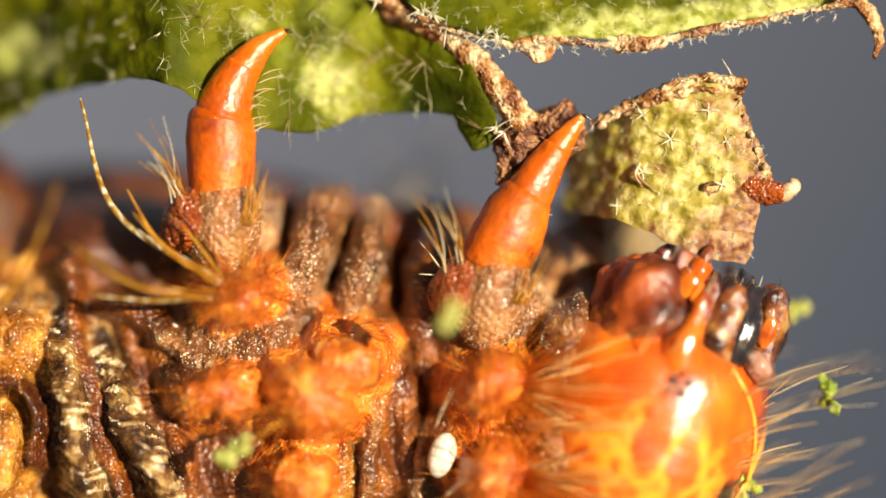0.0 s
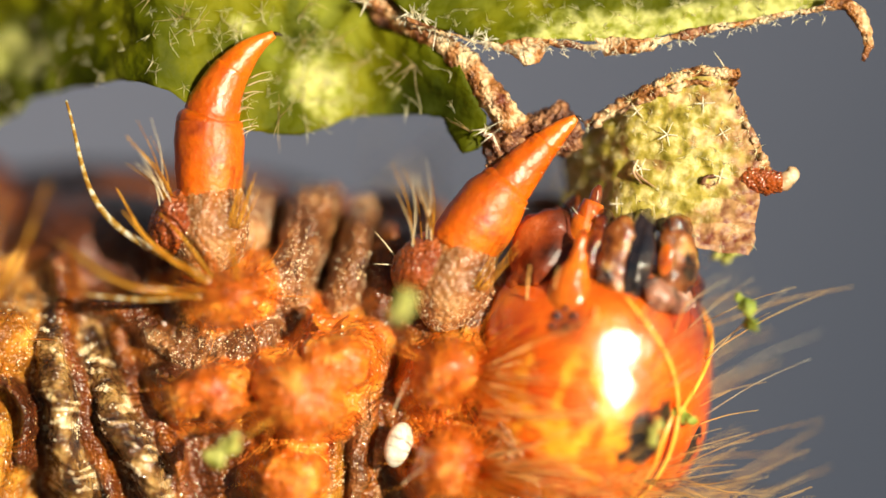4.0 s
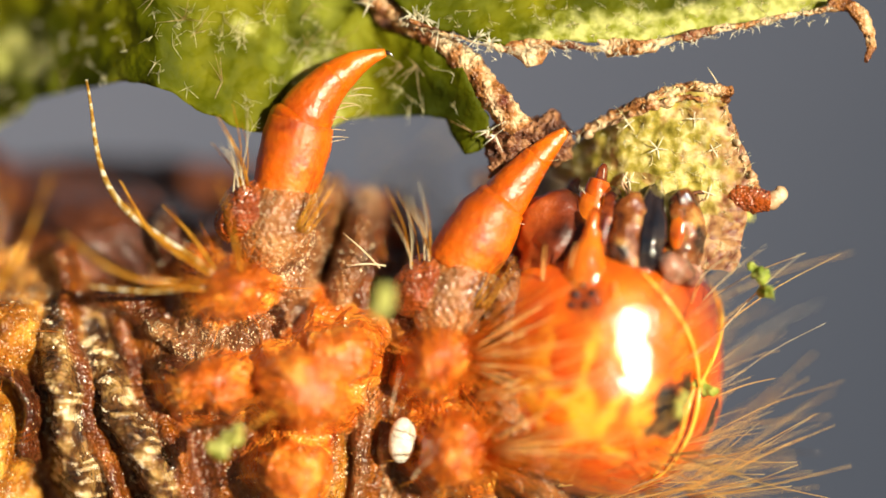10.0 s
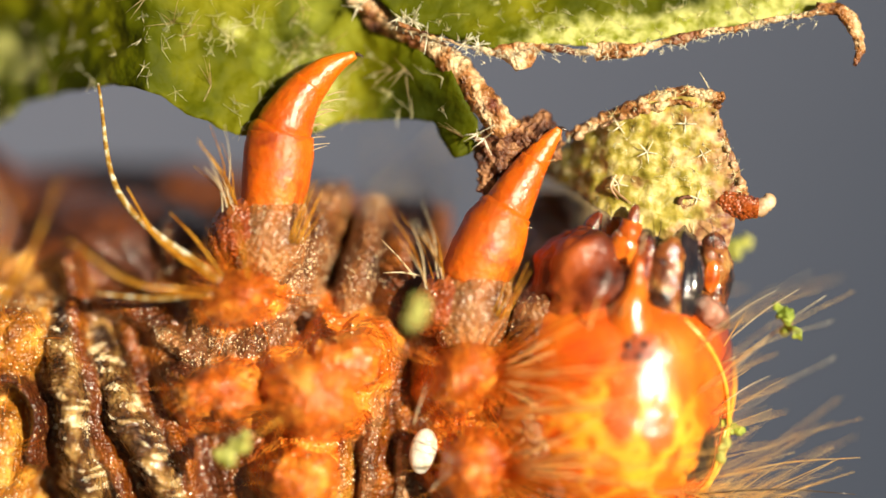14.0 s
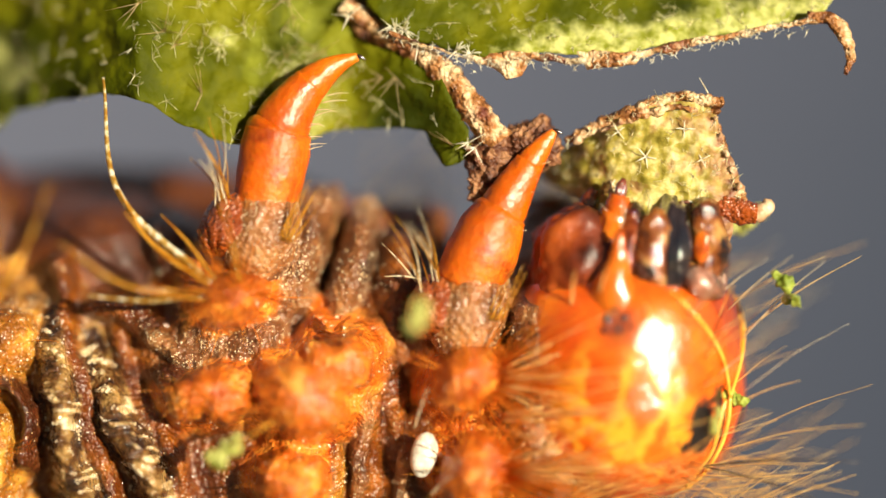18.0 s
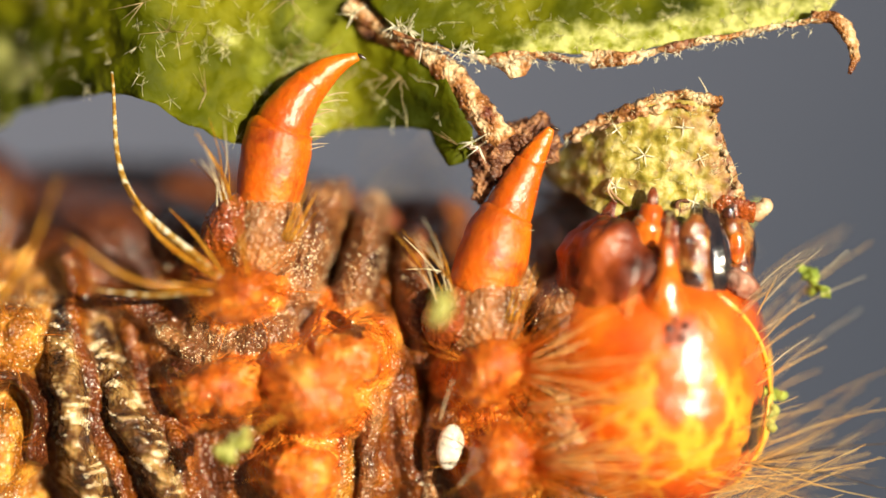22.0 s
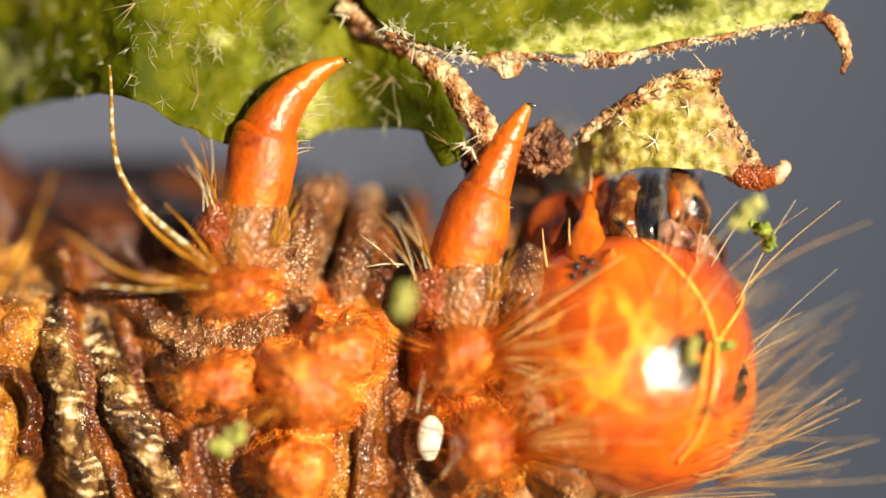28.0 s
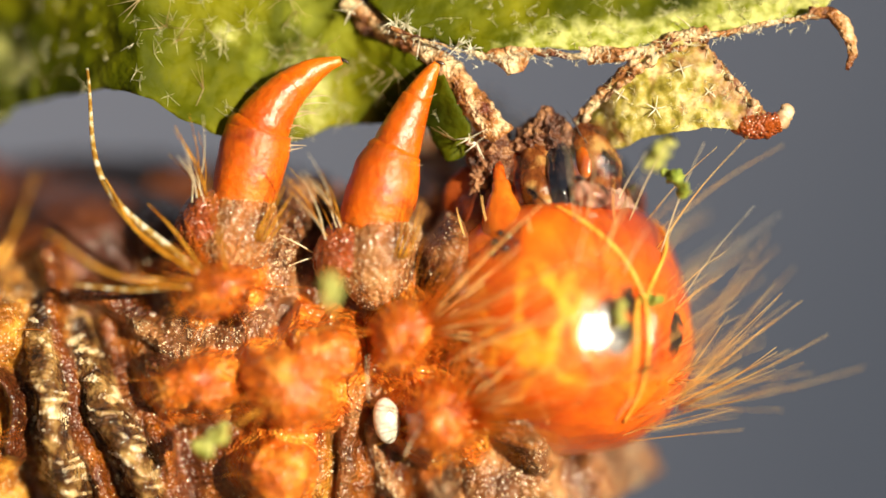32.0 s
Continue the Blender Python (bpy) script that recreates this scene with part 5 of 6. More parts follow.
part("lip_spot", reach(blob((1.70, -1.48, 2.45), (0.18, 0.10, 0.30), (0, 4, 0), lumpy(0.03, 4, 5), 16, 20)), AMBER, labrum, "amber window of the lip")
jaw_ribs = lambda p: 0.035 * np.sin(p[:, 0] * 26 + 2 * fbm(p, 1.2, 2, 9)) + 0.04 * fbm(p, 2.2, 3, 9)
for y in (-1, 1):
    part("cheek_plate", reach(blob((0.66, 1.62 * y, 2.05), (0.46, 0.52, 0.95), (0, 8, 0), lumpy(0.10, 2.2, 14 + y), 40, 50)), LIP, head, "wet red-brown plate beside the jaw")
    part("mandible", reach(tube([(0.98, 1.62 * y, 1.55), (1.13, 1.74 * y, 2.0), (1.16, 1.62 * y, 2.5), (1.06, 1.32 * y, 2.95), (0.88, 0.80 * y, 3.25)], [0.26, 0.32, 0.32, 0.26, 0.10], 26, 34, 0.9, jaw_ribs)), JAW, head, "shiny blue-black ribbed jaw")
    part("maxilla", reach(blob((0.16, 1.30 * y, 2.25), (0.42, 0.70, 0.92), (0, 8, 0), lumpy(0.10, 1.8, 6 + y), 50, 60)), MOUTH, head, "dark red mouth lobe")
    palp = part("palp", reach(tube([(-0.28, 1.30 * y, 2.55), (-0.20, 1.38 * y, 2.80), (-0.14, 1.40 * y, 2.98)], [0.42, 0.38, 0.33], 20, 16, 1.0, lumpy(0.03, 3, 8))), AMBER, head, "stubby amber feeler")
    part("palp_cup", reach(tube([(-0.15, 1.40 * y, 2.92), (-0.12, 1.40 * y, 3.10), (-0.09, 1.39 * y, 3.26)], [0.26, 0.28, 0.22], 18, 10, 1.0, lumpy(0.02, 3, 8))), AMBER, palp)
    part("palp_tip", reach(tube([(-0.09, 1.39 * y, 3.22), (-0.06, 1.38 * y, 3.42), (-0.02, 1.37 * y, 3.56)], [0.14, 0.13, 0.05], 12, 10)), MOUTH, palp)
labium = part("labium", reach(blob((-0.95, -0.70, 1.92), (1.12, 1.40, 1.20), (0, -34, 0), lumpy(0.20, 1.5, 7), 60, 80)), LOBE, head, "smooth dark red lower lip")
part("lip_fold", reach(blob((-0.32, -1.62, 1.92), (0.55, 0.55, 0.68), (0, -30, 0), lumpy(0.07, 1.6, 11), 40, 50)), LOBE, labium)
part("lip_fold", reach(blob((-0.98, -1.55, 1.72), (0.56, 0.50, 0.58), (0, -20, 0), lumpy(0.07, 1.6, 12), 40, 50)), LOBE, labium)
part("spinneret", reach(tube([(-0.92, -0.6, 2.85), (-0.84, -0.65, 3.15), (-0.72, -0.7, 3.35)], [0.28, 0.18, 0.07], 14, 12)), MOUTH, labium)
for a, z, dx, dz, r in ((-24, 1.25, 0.12, 0.75, 0.03), (-9, 1.45, 0.20, 0.62, 0.028), (16, 1.35, 0.22, -0.42, 0.035), (46, -0.4, 1.5, 0.8, 0.016), (30, -1.3, 1.9, 0.5, 0.016), (52, 0.4, 0.9, 0.95, 0.014), (60, 1.0, 0.4, 0.9, 0.014)):
    root = np.array(on_head(a, z, -0.03))
    part("face_bristle", hair(root, root + np.array((dx, -0.45, dz)), (0, -0.05, 0.04), r, 6, 10), BLOND, head, "pale bristle standing on the shell")
rng = np.random.default_rng(33)
for k in range(22):
    p = np.array((rng.uniform(-0.7, 2.0), -1.45 + rng.uniform(-0.1, 0.4), rng.uniform(2.6, 3.3)))
    part("mouth_bristle", hair(p, p + np.array((rng.normal(0, 0.18), -0.2, rng.uniform(0.25, 0.65))), (0.03, 0, 0), rng.uniform(0.010, 0.020)), PALE if k % 4 else DARKHAIR, head)
rng = np.random.default_rng(12)
for k in range(38):
    az, z = rng.uniform(30, 165), rng.uniform(-3.0, 1.7)
    p = np.array(on_head(az, z, -0.02))
    d = np.array([math.sin(radians(az)), -0.8 * math.cos(radians(az)), 0.50 + 0.05 * z]) + rng.normal(0, 0.14, 3)
    d /= np.linalg.norm(d)
    l = rng.uniform(0.9, 3.4)
    part("seta", hair(p, p + d * l, (0, 0, 0.04 * l), rng.uniform(0.009, 0.017), 5, 9), BLOND if k % 3 else PALE, head)
low = []
for k in range(26):
    az, z = rng.uniform(-10, 130), rng.uniform(-3.1, -2.0)
    p = np.array(on_head(az, z, -0.02))
    d = np.array([math.sin(radians(az)) * 0.7 + 0.5, -0.35 * math.cos(radians(az)), 0.05]) + rng.normal(0, 0.2, 3)
    d /= np.linalg.norm(d)
    low.append(hair(p, p + d * rng.uniform(1.4, 3.6), (0, 0, -0.1), 0.013, 4, 7))
tagged(part("crown_setae", joined(low), BLOND, head, "dense golden setae on the crown"), kind="stuff")


def crumb(c, size, seed, way=(0.3, 0.1, 1.0)):
    """A torn scrap: jagged flakes strung along one way."""
    rng = np.random.default_rng(seed)
    way = np.asarray(way, float) / np.linalg.norm(way)
    shapes = []
    for k in np.linspace(-1.1, 1.1, 6):
        at = np.asarray(c) + way * k * size + rng.normal(0, size * 0.22, 3)
        shapes.append(blob(at, size * rng.uniform(0.24, 0.52, 3) * np.array([1, 0.6, 1]), (0, rng.uniform(0, 180), rng.uniform(0, 90)), lambda p: size * 0.45 * ridged(p, 1.6 / size, 2, seed), 14, 18))
    return joined(shapes)


part("seta", hair(on_head(86, 0.5), (4.3, -0.95, 2.3), (0, 0, 0.1), 0.018), PALE, head)
for p1 in ((5.2, -1.6, -1.9), (4.8, -1.8, -2.9)):
    part("seta", hair(on_head(60, -2.2), p1, (0, 0, 0.1), 0.024), DARKHAIR, head)


def leaf_crumb(c, size, seed, label, mat=None, way=(0.3, 0.1, 1.0)):
    shape = crumb(c, size, seed, way)
    return tagged(new("leaf_crumb", mesh_data("leaf_crumb", shape[0], shape[1], mat or CRUMB)), label, "leaf crumb", "leaf crumbs on the caterpillar")


head_crumbs = [leaf_crumb((3.50, -0.9, 1.65), 0.22, 3, "torn green leaf crumb caught on a seta", None, (-0.45, 0, 1)), leaf_crumb((2.42, 0.9, 3.0), 0.27, 4, "pale green leaf shred beside the mouth", WAN, (0.9, 0, 0.75)),
               leaf_crumb((2.47, -1.05, -0.68), 0.15, 5, "small green leaf crumb on the head seam", None, (1, -0.3, -0.2)), leaf_crumb((2.16, -2.08, -1.05), 0.15, 6, "tiny yellow-green leaf crumb on the orange head", WAN)]
neck_crumb = leaf_crumb((-0.38, -2.00, 2.17), 0.22, 15, "pale green leaf crumb behind the front leg", WAN)
trunk_crumb = leaf_crumb((-4.42, -3.40, -4.27), 0.26, 16, "pale green leaf crumb on the brown trunk", WAN, (0.7, 0, 0.7))

# ---- what moves ----
TRUNK_ROWS = [
    (0, 0.000, -0.000),
    (0.5, -0.036, -0.073),
    (1, -0.049, -0.073),
    (1.5, -0.049, -0.170),
    (2, -0.109, -0.182),
    (2.5, -0.085, -0.255),
    (3, -0.182, -0.243),
    (3.5, -0.194, -0.085),
    (5.5, -0.346, 0.103),
    (6, -0.170, 0.073),
    (6.5, -0.078, 0.082),
    (7, -0.155, -0.057),
    (7.5, -0.095, -0.095),
    (8, 0.009, -0.105),
    (8.5, -0.170, 0.036),
    (9, -0.172, 0.173),
    (9.5, -0.095, 0.233),
    (10, -0.159, 0.199),
    (10.5, -0.117, 0.119),
    (11, -0.088, -0.048),
    (11.5, -0.185, -0.066),
    (12, -0.185, -0.106),
    (12.5, -0.037, -0.176),
    (13, 0.033, -0.176),
    (13.5, -0.037, -0.025),
    (14, -0.006, 0.049),
    (14.5, -0.039, 0.092),
    (16.5, -0.146, -0.160),
    (17, -0.214, -0.101),
    (17.5, -0.197, -0.062),
    (18, -0.187, -0.001),
    (18.5, -0.191, 0.102),
    (19, -0.207, 0.059),
    (19.5, -0.191, 0.022),
    (20, -0.133, -0.023),
    (20.5, -0.093, -0.002),
    (21, -0.028, 0.030),
    (21.5, 0.022, 0.041),
    (22, -0.003, 0.120),
    (22.5, -0.033, 0.121),
    (23, -0.100, 0.119),
    (23.5, -0.122, 0.088),
    (24, -0.102, 0.105),
    (24.5, -0.031, 0.127),
    (25, 0.047, 0.203),
    (25.5, 0.041, 0.214),
    (27.5, -0.103, 0.198),
    (28, -0.107, 0.238),
    (28.5, -0.135, 0.234),
    (29, -0.038, 0.218),
    (29.5, 0.168, 0.170),
    (30, 0.137, 0.124),
    (30.5, 0.086, 0.101),
    (31, -0.188, 0.140),
    (31.5, -0.380, 0.122),
    (32, -0.468, 0.232),
]
LEAF_SHIFT = [
    (0, 0, -0),
    (0.5, -0.101, -0.013),
    (1, -0.038, -0.013),
    (1.5, -0.126, -0.013),
    (2, -0.176, -0.088),
    (2.5, -0.176, -0.076),
    (3, -0.239, -0.038),
    (3.5, -0.29, -0.076),
    (5.5, 0.076, 0.101),
    (6, 0.076, 0.063),
    (6.5, 0.088, 0.025),
    (7, 0, -0),
    (7.5, 0, -0.013),
    (8, -0.076, -0),
    (8.5, -0.164, -0.05),
    (9, -0.164, -0),
    (9.5, -0.138, -0),
    (10, -0.176, -0.076),
    (10.5, -0.315, -0.076),
    (11, -0.327, -0.076),
    (11.5, -0.353, -0.126),
    (12, -0.428, -0.189),
    (12.5, -0.453, -0.189),
    (13, -0.39, -0.164),
    (13.5, -0.415, -0.189),
    (14, -0.415, -0.151),
    (14.5, -0.428, -0.189),
    (16.5, -0.579, -0.327),
    (17, -0.617, -0.378),
    (17.5, -0.655, -0.365),
    (18, -0.617, -0.34),
    (18.5, -0.541, -0.34),
    (19, -0.567, -0.327),
    (19.5, -0.617, -0.327),
    (20, -0.617, -0.327),
    (20.5, -0.579, -0.327),
    (21, -0.529, -0.302),
    (21.5, -0.504, -0.34),
    (22, -0.529, -0.327),
    (22.5, -0.567, -0.365),
    (23, -0.604, -0.34),
    (23.5, -0.642, -0.365),
    (24, -0.642, -0.378),
    (24.5, -0.579, -0.365),
    (25, -0.541, -0.34),
    (25.5, -0.567, -0.327),
    (27.5, -0.68, -0.365),
    (28, -0.692, -0.34),
    (28.5, -0.642, -0.34),
    (29, -0.567, -0.327),
    (29.5, -0.466, -0.227),
    (30, -0.415, -0.227),
    (30.5, -0.491, -0.201),
    (31, -0.529, -0.239),
    (31.5, -0.579, -0.239),
    (32, -0.579, -0.239),
]
HANGING = [
    (0, 3.165, 2.686, 0),
    (0.5, 3.221, 2.687, -0.406),
    (1, 3.128, 2.671, -0.38),
    (1.5, 3.162, 2.625, 0.008),
    (2, 3.159, 2.655, 0.393),
    (2.5, 3.156, 2.675, 0.6),
    (3, 3.217, 2.669, 0.804),
    (3.5, 3.32, 2.74, 3.268),
    (5.5, 3.147, 2.676, 0.833),
    (6, 3.104, 2.594, -2.136),
    (6.5, 3.039, 2.604, -1.162),
    (7, 3.095, 2.595, -1.307),
    (7.5, 3.045, 2.621, -1.478),
    (8, 3.071, 2.621, -1.648),
    (8.5, 3.126, 2.641, -1.183),
    (9, 3.092, 2.561, -0.725),
    (9.5, 3.037, 2.517, -0.069),
    (10, 3.046, 2.549, 0.597),
    (10.5, 3.138, 2.556, 1.994),
    (11, 3.106, 2.564, 3.371),
    (11.5, 3.116, 2.582, 5.688),
    (12, 3.138, 2.621, 1.657),
    (12.5, 3.185, 2.645, 0.085),
    (13, 3.145, 2.644, -1.508),
    (13.5, 3.121, 2.652, -1.312),
    (14, 3.073, 2.598, -1.115),
    (14.5, 3.14, 2.665, 0.997),
    (16.5, 3.166, 2.716, -1.364),
    (17, 3.235, 2.749, -2.008),
    (17.5, 3.248, 2.736, -0.837),
    (18, 3.252, 2.691, -1.388),
    (18.5, 3.271, 2.653, 0.744),
    (19, 3.301, 2.634, 3.482),
    (19.5, 3.268, 2.668, 1.487),
    (20, 3.247, 2.686, 2.304),
    (20.5, 3.218, 2.697, 0.415),
    (21, 3.226, 2.666, -1.349),
    (21.5, 3.202, 2.707, -0.379),
    (22, 3.137, 2.728, -1.835),
    (22.5, 3.259, 2.74, -1.547),
    (23, 3.249, 2.734, 0.438),
    (23.5, 3.263, 2.762, -1.152),
    (24, 3.243, 2.777, -2.428),
    (24.5, 3.192, 2.755, -1.919),
    (25, 3.149, 2.726, -0.582),
    (25.5, 3.166, 2.712, -0.917),
    (27.5, 3.301, 2.72, 7.41),
    (28, 3.493, 2.703, 9.196),
    (28.5, 3.39, 2.749, 6.605),
    (29, 3.366, 2.763, 6.81),
    (29.5, 3.336, 2.687, 8.772),
    (30, 3.306, 2.698, 9.917),
    (30.5, 3.365, 2.691, 11.216),
    (31, 3.336, 2.749, 10.132),
    (31.5, 3.37, 2.864, 10.959),
    (32, 3.412, 2.976, 19.772),
]
HEAD_ROWS = [
    (0, 4.469, -3.578, 4.75, 18.48, 2.64),
    (0.5, 4.219, -3.570, 6.91, 14.23, 5.35),
    (1, 3.959, -3.753, 9.27, 13.13, 8.96),
    (1.5, 3.947, -3.456, 11.64, 9.42, 8.58),
    (2, 3.595, -3.316, 10.71, 7.47, 9.03),
    (2.5, 3.625, -2.958, 5.53, 6.97, 8.17),
    (3, 3.125, -3.028, -3.63, 9.36, 8.09),
    (3.5, 3.350, -2.624, -22.03, 8.21, -0.95),
    (5.5, 3.168, -2.706, 3.63, 11.21, -1.34),
    (6, 4.787, -3.516, 14.14, 16.99, -2.39),
    (6.5, 4.794, -4.073, 7.17, 11.02, -0.48),
    (7, 4.569, -3.349, 5.80, 8.70, 2.07),
    (7.5, 4.327, -3.518, 6.64, 5.71, 5.95),
    (8, 4.177, -3.101, 5.67, 3.18, 10.59),
    (8.5, 3.823, -2.790, 4.55, 8.65, 5.53),
    (9, 3.516, -2.955, -5.76, 9.00, 2.93),
    (9.5, 3.547, -2.270, -16.26, 7.05, -0.42),
    (10, 3.563, -2.193, -15.82, 4.75, -3.34),
    (10.5, 3.454, -2.396, -23.64, 2.97, 4.14),
    (11, 3.430, -1.734, -20.76, -4.59, 11.01),
    (11.5, 3.197, -1.746, -21.75, -4.43, 2.97),
    (12, 4.205, -3.759, 9.89, 13.15, -1.99),
    (12.5, 4.435, -3.555, 10.07, 7.31, 6.37),
    (13, 4.317, -2.980, 10.59, 1.84, 15.48),
    (13.5, 3.889, -2.834, 9.50, 6.47, 8.62),
    (14, 3.796, -2.905, 3.17, 4.68, 2.93),
    (14.5, 3.751, -2.381, -12.85, 1.73, 1.89),
    (16.5, 4.465, -3.225, 9.61, -0.55, 6.91),
    (17, 4.123, -3.026, 5.93, 4.09, 5.66),
    (17.5, 3.980, -2.954, 3.20, 8.45, 3.80),
    (18, 4.037, -2.349, -9.89, 1.53, 3.49),
    (18.5, 3.926, -2.236, -21.60, 3.37, -3.10),
    (19, 3.764, -2.517, -18.17, 2.53, -7.99),
    (19.5, 4.304, -3.272, 5.15, 7.50, -4.69),
    (20, 4.792, -3.544, 11.91, 8.93, -1.46),
    (20.5, 4.999, -3.179, 9.69, 6.32, 2.31),
    (21, 4.803, -2.814, 5.69, 4.25, 6.03),
    (21.5, 4.649, -2.607, 5.86, 2.90, 4.26),
    (22, 4.557, -2.523, 8.03, -2.95, 3.98),
    (22.5, 4.313, -2.222, -0.13, -1.49, -0.47),
    (23, 4.145, -2.475, -5.89, -0.21, -4.59),
    (23.5, 4.624, -3.415, 7.64, 6.38, -2.42),
    (24, 4.928, -2.834, 4.45, 10.11, -0.17),
    (24.5, 4.980, -2.985, 0.61, 4.24, -2.02),
    (25, 4.776, -2.935, 5.25, 2.79, -3.47),
    (25.5, 4.877, -2.427, 3.18, -3.68, -4.09),
    (27.5, 4.304, -2.424, -15.65, 2.21, -17.82),
    (28, 4.205, -2.191, -26.53, -1.10, -22.46),
    (28.5, 4.213, -2.057, -19.22, -4.49, -19.25),
    (29, 4.192, -2.082, -17.79, -9.42, -17.36),
    (29.5, 4.345, -2.189, -19.66, -17.03, -18.91),
    (30, 4.198, -2.049, -18.03, -11.41, -21.10),
    (30.5, 4.096, -2.125, -24.63, -8.57, -23.42),
    (31, 3.424, -1.721, -19.32, -12.92, -25.77),
    (31.5, 2.807, -1.375, -20.66, -8.62, -19.54),
    (32, 2.723, -1.275, -27.55, -9.40, -16.82),
]
PROTHORAX_ROWS = [
    (0, 0.519, -3.541, -1.1),
    (0.5, 0.433, -3.617, -1.017),
    (1, 0.412, -3.723, -0.484),
    (1.5, 0.304, -3.761, -0.73),
    (2, 0.164, -3.828, -0.94),
    (2.5, 0.099, -3.84, 0.09),
    (3, -0.224, -3.69, -0.804),
    (3.5, -0.428, -3.368, -2.125),
    (5.5, -0.317, -3.278, 6.226),
    (6, 0.377, -3.535, 0.882),
    (6.5, 0.508, -3.553, 0),
    (7, 0.377, -3.625, 1.957),
    (7.5, 0.281, -3.619, 3.36),
    (8, 0.179, -3.672, 1.679),
    (8.5, -0.096, -3.517, 4.585),
    (9, -0.269, -3.397, 4.922),
    (9.5, -0.329, -3.224, 4.371),
    (10, -0.502, -3.14, 8.665),
    (10.5, -0.55, -3.188, 9.771),
    (11, -0.514, -3.23, 12.249),
    (11.5, -0.425, -3.29, 12.995),
    (12, 0, -3.499, 8.813),
    (12.5, 0.323, -3.595, 5.526),
    (13, 0.347, -3.666, 4.233),
    (13.5, 0.126, -3.517, 4.532),
    (14, 0.03, -3.409, 3.97),
    (14.5, -0.185, -3.29, 5.992),
    (16.5, 0.263, -3.732, 4.721),
    (17, 0.12, -3.637, 3.657),
    (17.5, 0.114, -3.553, 3.673),
    (18, 0.048, -3.487, 4.012),
    (18.5, -0.245, -3.373, 8.459),
    (19, -0.287, -3.409, 8.582),
    (19.5, 0.03, -3.439, 8.059),
    (20, 0.347, -3.535, 6.647),
    (20.5, 0.431, -3.487, 6.775),
    (21, 0.496, -3.439, 6.33),
    (21.5, 0.58, -3.379, 5.95),
    (22, 0.586, -3.308, 5.362),
    (22.5, 0.431, -3.32, 4.542),
    (23, 0.251, -3.403, 4.107),
    (23.5, 0.347, -3.469, 4.063),
    (24, 0.484, -3.349, 4.764),
    (24.5, 0.586, -3.373, 4.612),
    (25, 0.658, -3.343, 3.935),
    (25.5, 0.706, -3.331, 4.28),
    (27.5, 0.293, -3.272, 3.326),
    (28, 0.048, -3.074, 11.763),
    (28.5, 0.066, -3.068, 13.03),
    (29, 0.156, -3.014, 13.32),
    (29.5, 0.365, -3.056, 13.499),
    (30, 0.293, -2.973, 15.541),
    (30.5, 0.132, -2.949, 17.684),
    (31, -0.407, -2.835, 21.492),
    (31.5, -0.807, -2.769, 24.176),
    (32, -1.083, -2.656, 22.896),
]
LEG_MIDDLE_ROWS = [
    (0, -4.806, 1.394, 0.064),
    (0.5, -4.88, 1.355, -0.117),
    (1, -4.854, 1.36, 0.244),
    (1.5, -4.923, 1.343, -0.098),
    (2, -4.976, 1.299, 0.244),
    (2.5, -4.991, 1.303, 0.145),
    (3, -5.038, 1.333, 0.064),
    (3.5, -5.11, 1.325, 0.424),
    (5.5, -4.816, 1.426, 0.629),
    (6, -4.82, 1.379, 0.793),
    (6.5, -4.794, 1.36, 0.711),
    (7, -4.866, 1.314, 0.453),
    (7.4, -4.766, 1.241, -0.458),
    (7.7, -3.896, 1.418, 8.572),
    (8, -3.181, 1.449, 11.411),
    (8.5, -3.346, 1.456, 13.096),
    (9, -3.35, 1.49, 14.224),
    (9.5, -3.319, 1.461, 13.957),
    (10, -3.412, 1.38, 14.527),
    (10.5, -3.492, 1.308, 13.316),
    (11, -3.565, 1.286, 13.788),
    (11.5, -3.654, 1.324, 15.411),
    (12, -3.798, 1.228, 16.088),
    (12.5, -3.76, 1.192, 15.521),
    (13, -3.684, 1.192, 14.904),
    (13.5, -3.681, 1.192, 14.289),
    (13.8, -3.666, 1.138, 9.682),
    (14, -3.673, 1.081, 7.064),
    (14.2, -3.573, 1.226, 9.921),
    (14.5, -3.525, 1.268, 10.52),
    (16.5, -3.776, 1.162, 10.744),
    (17, -3.812, 1.125, 10.744),
    (17.5, -3.816, 1.125, 10.409),
    (18, -3.817, 1.155, 10.695),
    (18.5, -3.775, 1.164, 11.178),
    (19, -3.772, 1.168, 11.065),
    (19.5, -3.843, 1.134, 10.52),
    (20, -3.857, 1.12, 10.087),
    (20.5, -3.847, 1.128, 10.197),
    (21, -3.786, 1.164, 10.197),
    (21.5, -3.752, 1.148, 10.309),
    (22, -3.779, 1.145, 10.146),
    (22.5, -3.809, 1.131, 10.359),
    (23, -3.865, 1.119, 10.42),
    (23.5, -3.926, 1.119, 10.42),
    (24, -3.94, 1.086, 10.248),
    (24.5, -3.887, 1.074, 9.599),
    (25, -3.851, 1.104, 9.868),
    (25.5, -3.85, 1.123, 9.599),
    (27.5, -3.997, 1.075, 10.309),
    (28, -4.073, 1.046, 9.709),
    (28.5, -4.051, 1.086, 10.267),
    (29, -4.051, 1.124, 10.989),
    (29.5, -3.945, 1.179, 10.66),
    (30, -3.974, 1.185, 11.338),
    (30.5, -4.041, 1.157, 10.825),
    (31, -4.219, 1.171, 12.547),
    (31.5, -4.266, 1.161, 12.711),
    (32, -4.307, 1.174, 13.356),
]
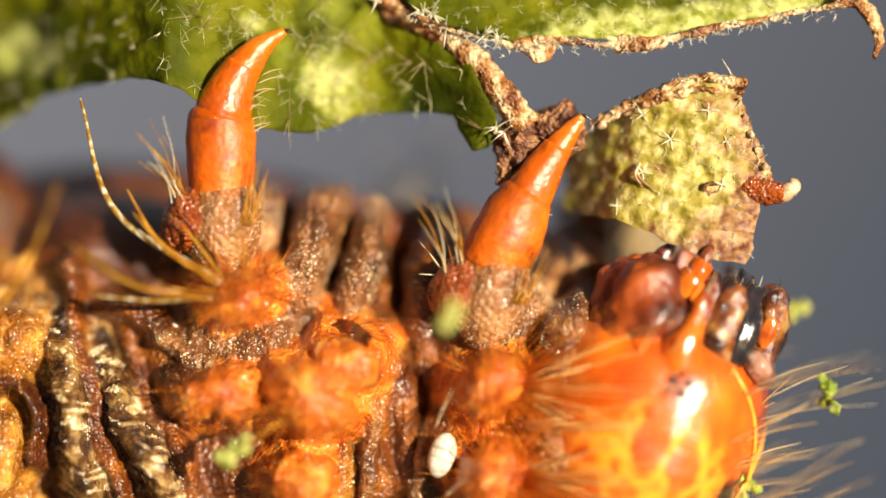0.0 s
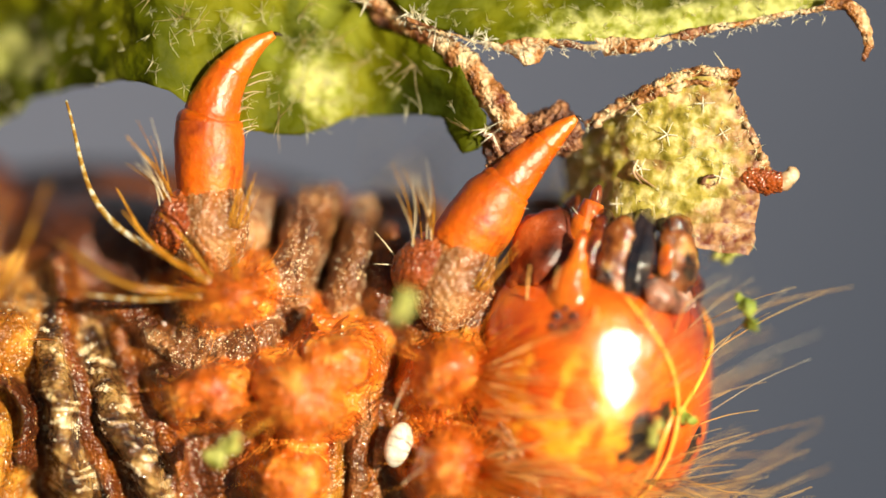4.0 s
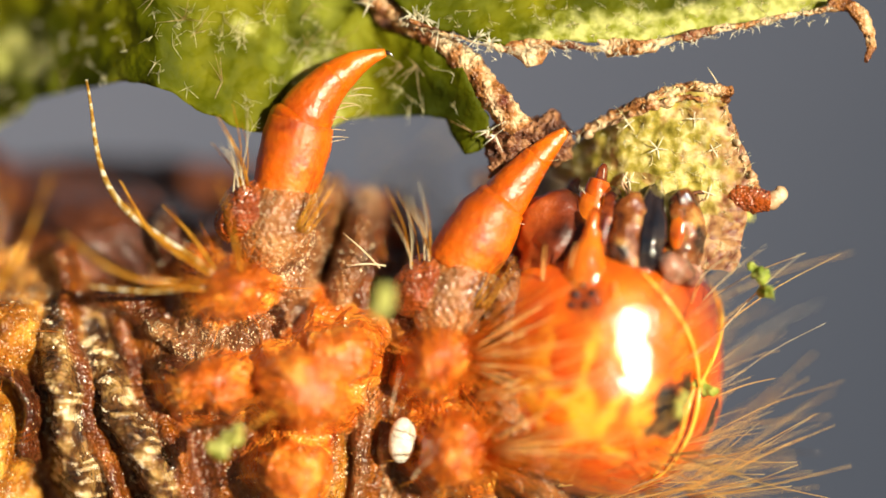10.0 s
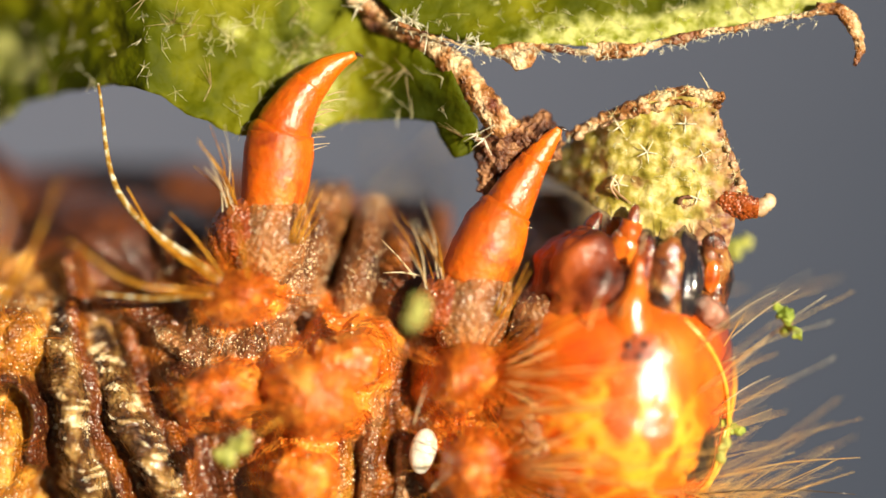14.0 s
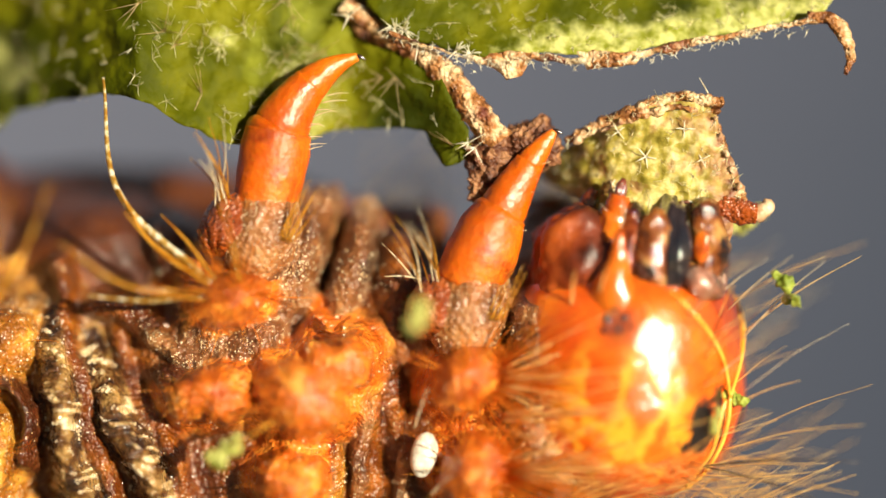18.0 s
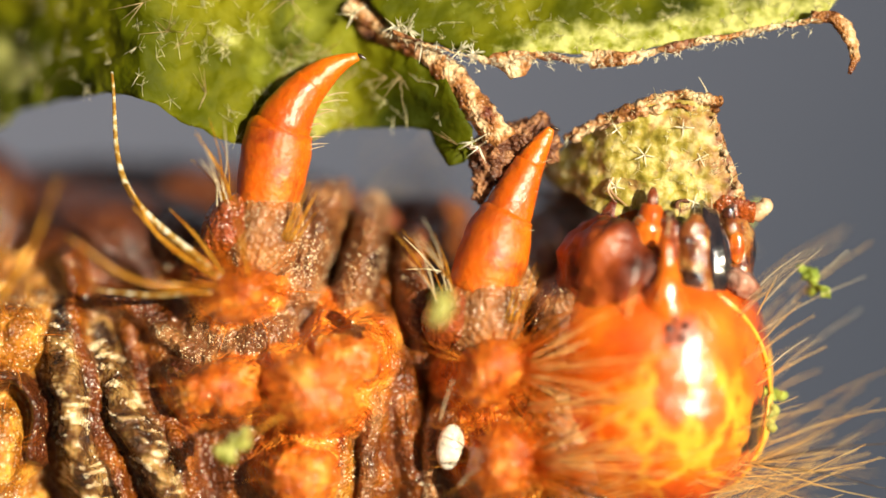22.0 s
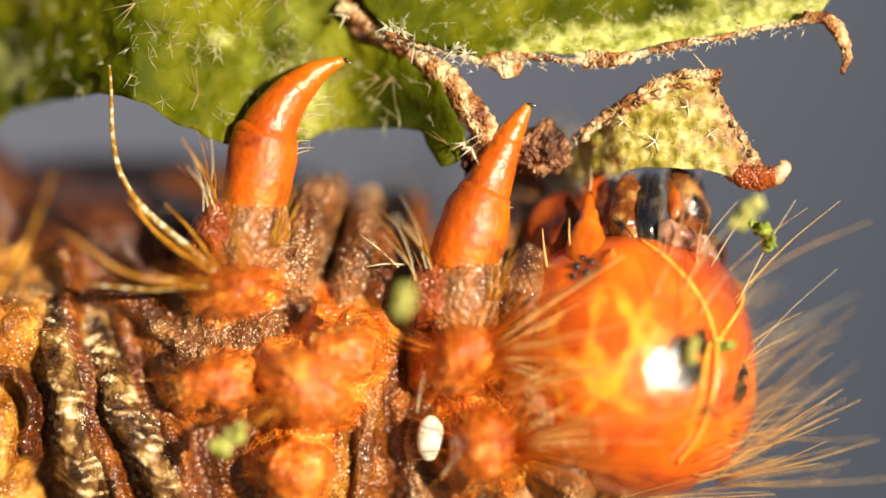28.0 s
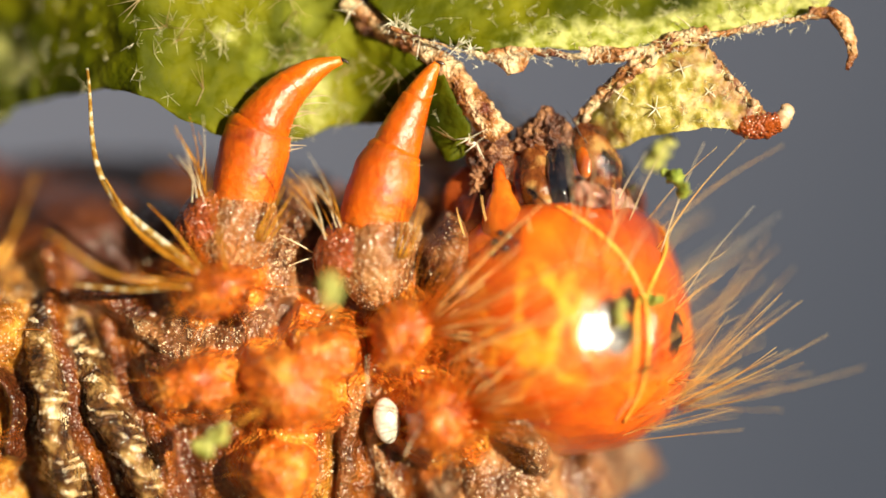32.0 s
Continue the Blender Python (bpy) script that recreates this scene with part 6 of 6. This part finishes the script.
LEG_FRONT_ROWS = [
    (0, 1.131, -0.193, 9.171),
    (0.5, 0.961, -0.296, 9.872),
    (1, 0.87, -0.27, 10.309),
    (1.5, 0.811, -0.232, 11.418),
    (2, 0.685, -0.25, 12.762),
    (2.5, 0.641, -0.188, 14.061),
    (3, 0.554, -0.041, 15.635),
    (3.5, 0.463, 0.174, 19.534),
    (5.5, 0.676, 0.017, 18.749),
    (6, 1.057, -0.246, 10.632),
    (6.5, 1.075, -0.283, 9.914),
    (7, 0.913, -0.348, 10.037),
    (7.5, 0.824, -0.325, 10.648),
    (8, 0.747, -0.309, 11.54),
    (8.5, 0.628, -0.255, 13.112),
    (9, 0.597, -0.134, 14.356),
    (9.5, 0.629, -0.194, 13.788),
    (10, 0.421, -0.24, 16.061),
    (10.5, 0.285, -0.251, 16.157),
    (11, 0.181, -0.198, 16.927),
    (11.5, 0.177, -0.161, 18.144),
    (12, 0.534, -0.378, 10.775),
    (12.5, 0.745, -0.516, 6.255),
    (13, 0.839, -0.518, 5.699),
    (13.5, 0.789, -0.528, 6.223),
    (14, 0.708, -0.505, 7.646),
    (14.5, 0.536, -0.434, 11.411),
    (16.5, 0.784, -0.646, 3.697),
    (17, 0.763, -0.684, 4.027),
    (17.5, 0.703, -0.644, 4.667),
    (18, 0.601, -0.562, 7.534),
    (18.5, 0.298, -0.349, 16.109),
    (19, 0.261, -0.285, 17.142),
    (19.5, 0.491, -0.447, 9.613),
    (20, 0.779, -0.604, 3.674),
    (20.5, 0.846, -0.638, 2.566),
    (21, 0.914, -0.626, 2.564),
    (21.5, 0.932, -0.638, 2.566),
    (22, 0.881, -0.68, 1.333),
    (22.5, 0.796, -0.652, 4.161),
    (23, 0.715, -0.662, 4.68),
    (23.5, 0.649, -0.632, 4.631),
    (24, 0.668, -0.649, 3.927),
    (24.5, 0.738, -0.641, 4.037),
    (25, 0.792, -0.599, 2.777),
    (25.5, 0.761, -0.608, 2.987),
    (27.5, 0.559, -0.515, 7.042),
    (27.8, 0.488, -0.336, 2.326),
    (28, 0.435, -0.202, 0.487),
    (28.5, 0.424, -0.165, -0.418),
    (29, 0.39, -0.108, 2.94),
    (29.5, 0.431, -0.018, 0.606),
    (30, 0.108, -0.038, 4.751),
    (30.5, -0.287, 0.072, 1.812),
    (30.8, -0.58, 0.251, -6.388),
    (31, -0.792, 0.346, -2.074),
    (31.5, -1.358, 0.488, -2.991),
    (32, -1.5, 0.693, -0.201),
]
# when each strip of leaf is bitten off and taken into the mouth
BITES = [(3, 4.2), (5, 11.6), (4, 18.4), (1, 22.6), (2, 26.0)]


def head_pose(x, z, yaw, roll, tip):
    return pose(x * MM, -0.5 * MM, z * MM, 0, roll, 0) @ pose(0, 0, 0, tip, 0, 0) @ pose(0, 0, 0, 0, 0, yaw)


def hanging_pose(x, z, turn):
    return pose(x * MM, -1.3 * MM, z * MM, 0, -turn, 0)


def motions():
    for ob in (leaf, upper_leaf):
        walk(ob, [(t, pose(x * MM, 0, z * MM)) for t, x, z in LEAF_SHIFT])
    walk(hanging, [(t, hanging_pose(x, z, a)) for t, x, z, a in HANGING])
    for ob in (head, *head_crumbs):
        walk(ob, [(t, head_pose(x, z, yaw, roll, tip)) for t, x, z, yaw, roll, tip in HEAD_ROWS])
    for ob in (prothorax, egg, neck_crumb):
        walk(ob, [(t, pose(x * MM, -3.0 * MM, z * MM, 0, -a, 0)) for t, x, z, a in PROTHORAX_ROWS])
    walk(leg_middle, [(t, pose(x * MM, -1.5 * MM, z * MM, 0, a, 0)) for t, x, z, a in LEG_MIDDLE_ROWS])
    walk(leg_front, [(t, pose(x * MM, -1.6 * MM, z * MM, 0, a, 0)) for t, x, z, a in LEG_FRONT_ROWS])
    for ob in (*trunk_parts, trunk_crumb):
        rest = ob.matrix_basis.copy()
        walk(ob, [(t, pose(x * MM, 0, z * MM) @ rest) for t, x, z in TRUNK_ROWS])
    ob, (x, y, z) = trunk_setae[0]
    walk(ob, [(t, pose(x * MM, y * MM, z * MM, 0, a, 0)) for t, a in ((0, 0), (3.5, -1), (7, -2), (7.5, 0), (8, 6), (9, 4), (13, 5), (17, 8), (19, 10), (24, 9), (28, 10), (30, 10), (32, 8.5))])
    for i, bitten in BITES:
        ob, mid = flesh[i]
        rest = Matrix.Translation(mid * MM)
        rows = [(0.0, rest), (bitten, rest)]
        for (t, lx, lz), (_, x, z, a), (_, *held) in zip(LEAF_SHIFT, HANGING, HEAD_ROWS):
            if t > bitten + 0.3:
                carrier = pose(lx * MM, 0, lz * MM) @ hanging_pose(x, z, a)
                rows.append((t, carrier.inverted() @ head_pose(*held) @ pose(0.1 * MM, 0, -0.2 * MM)))
        walk(ob, rows)


motions()
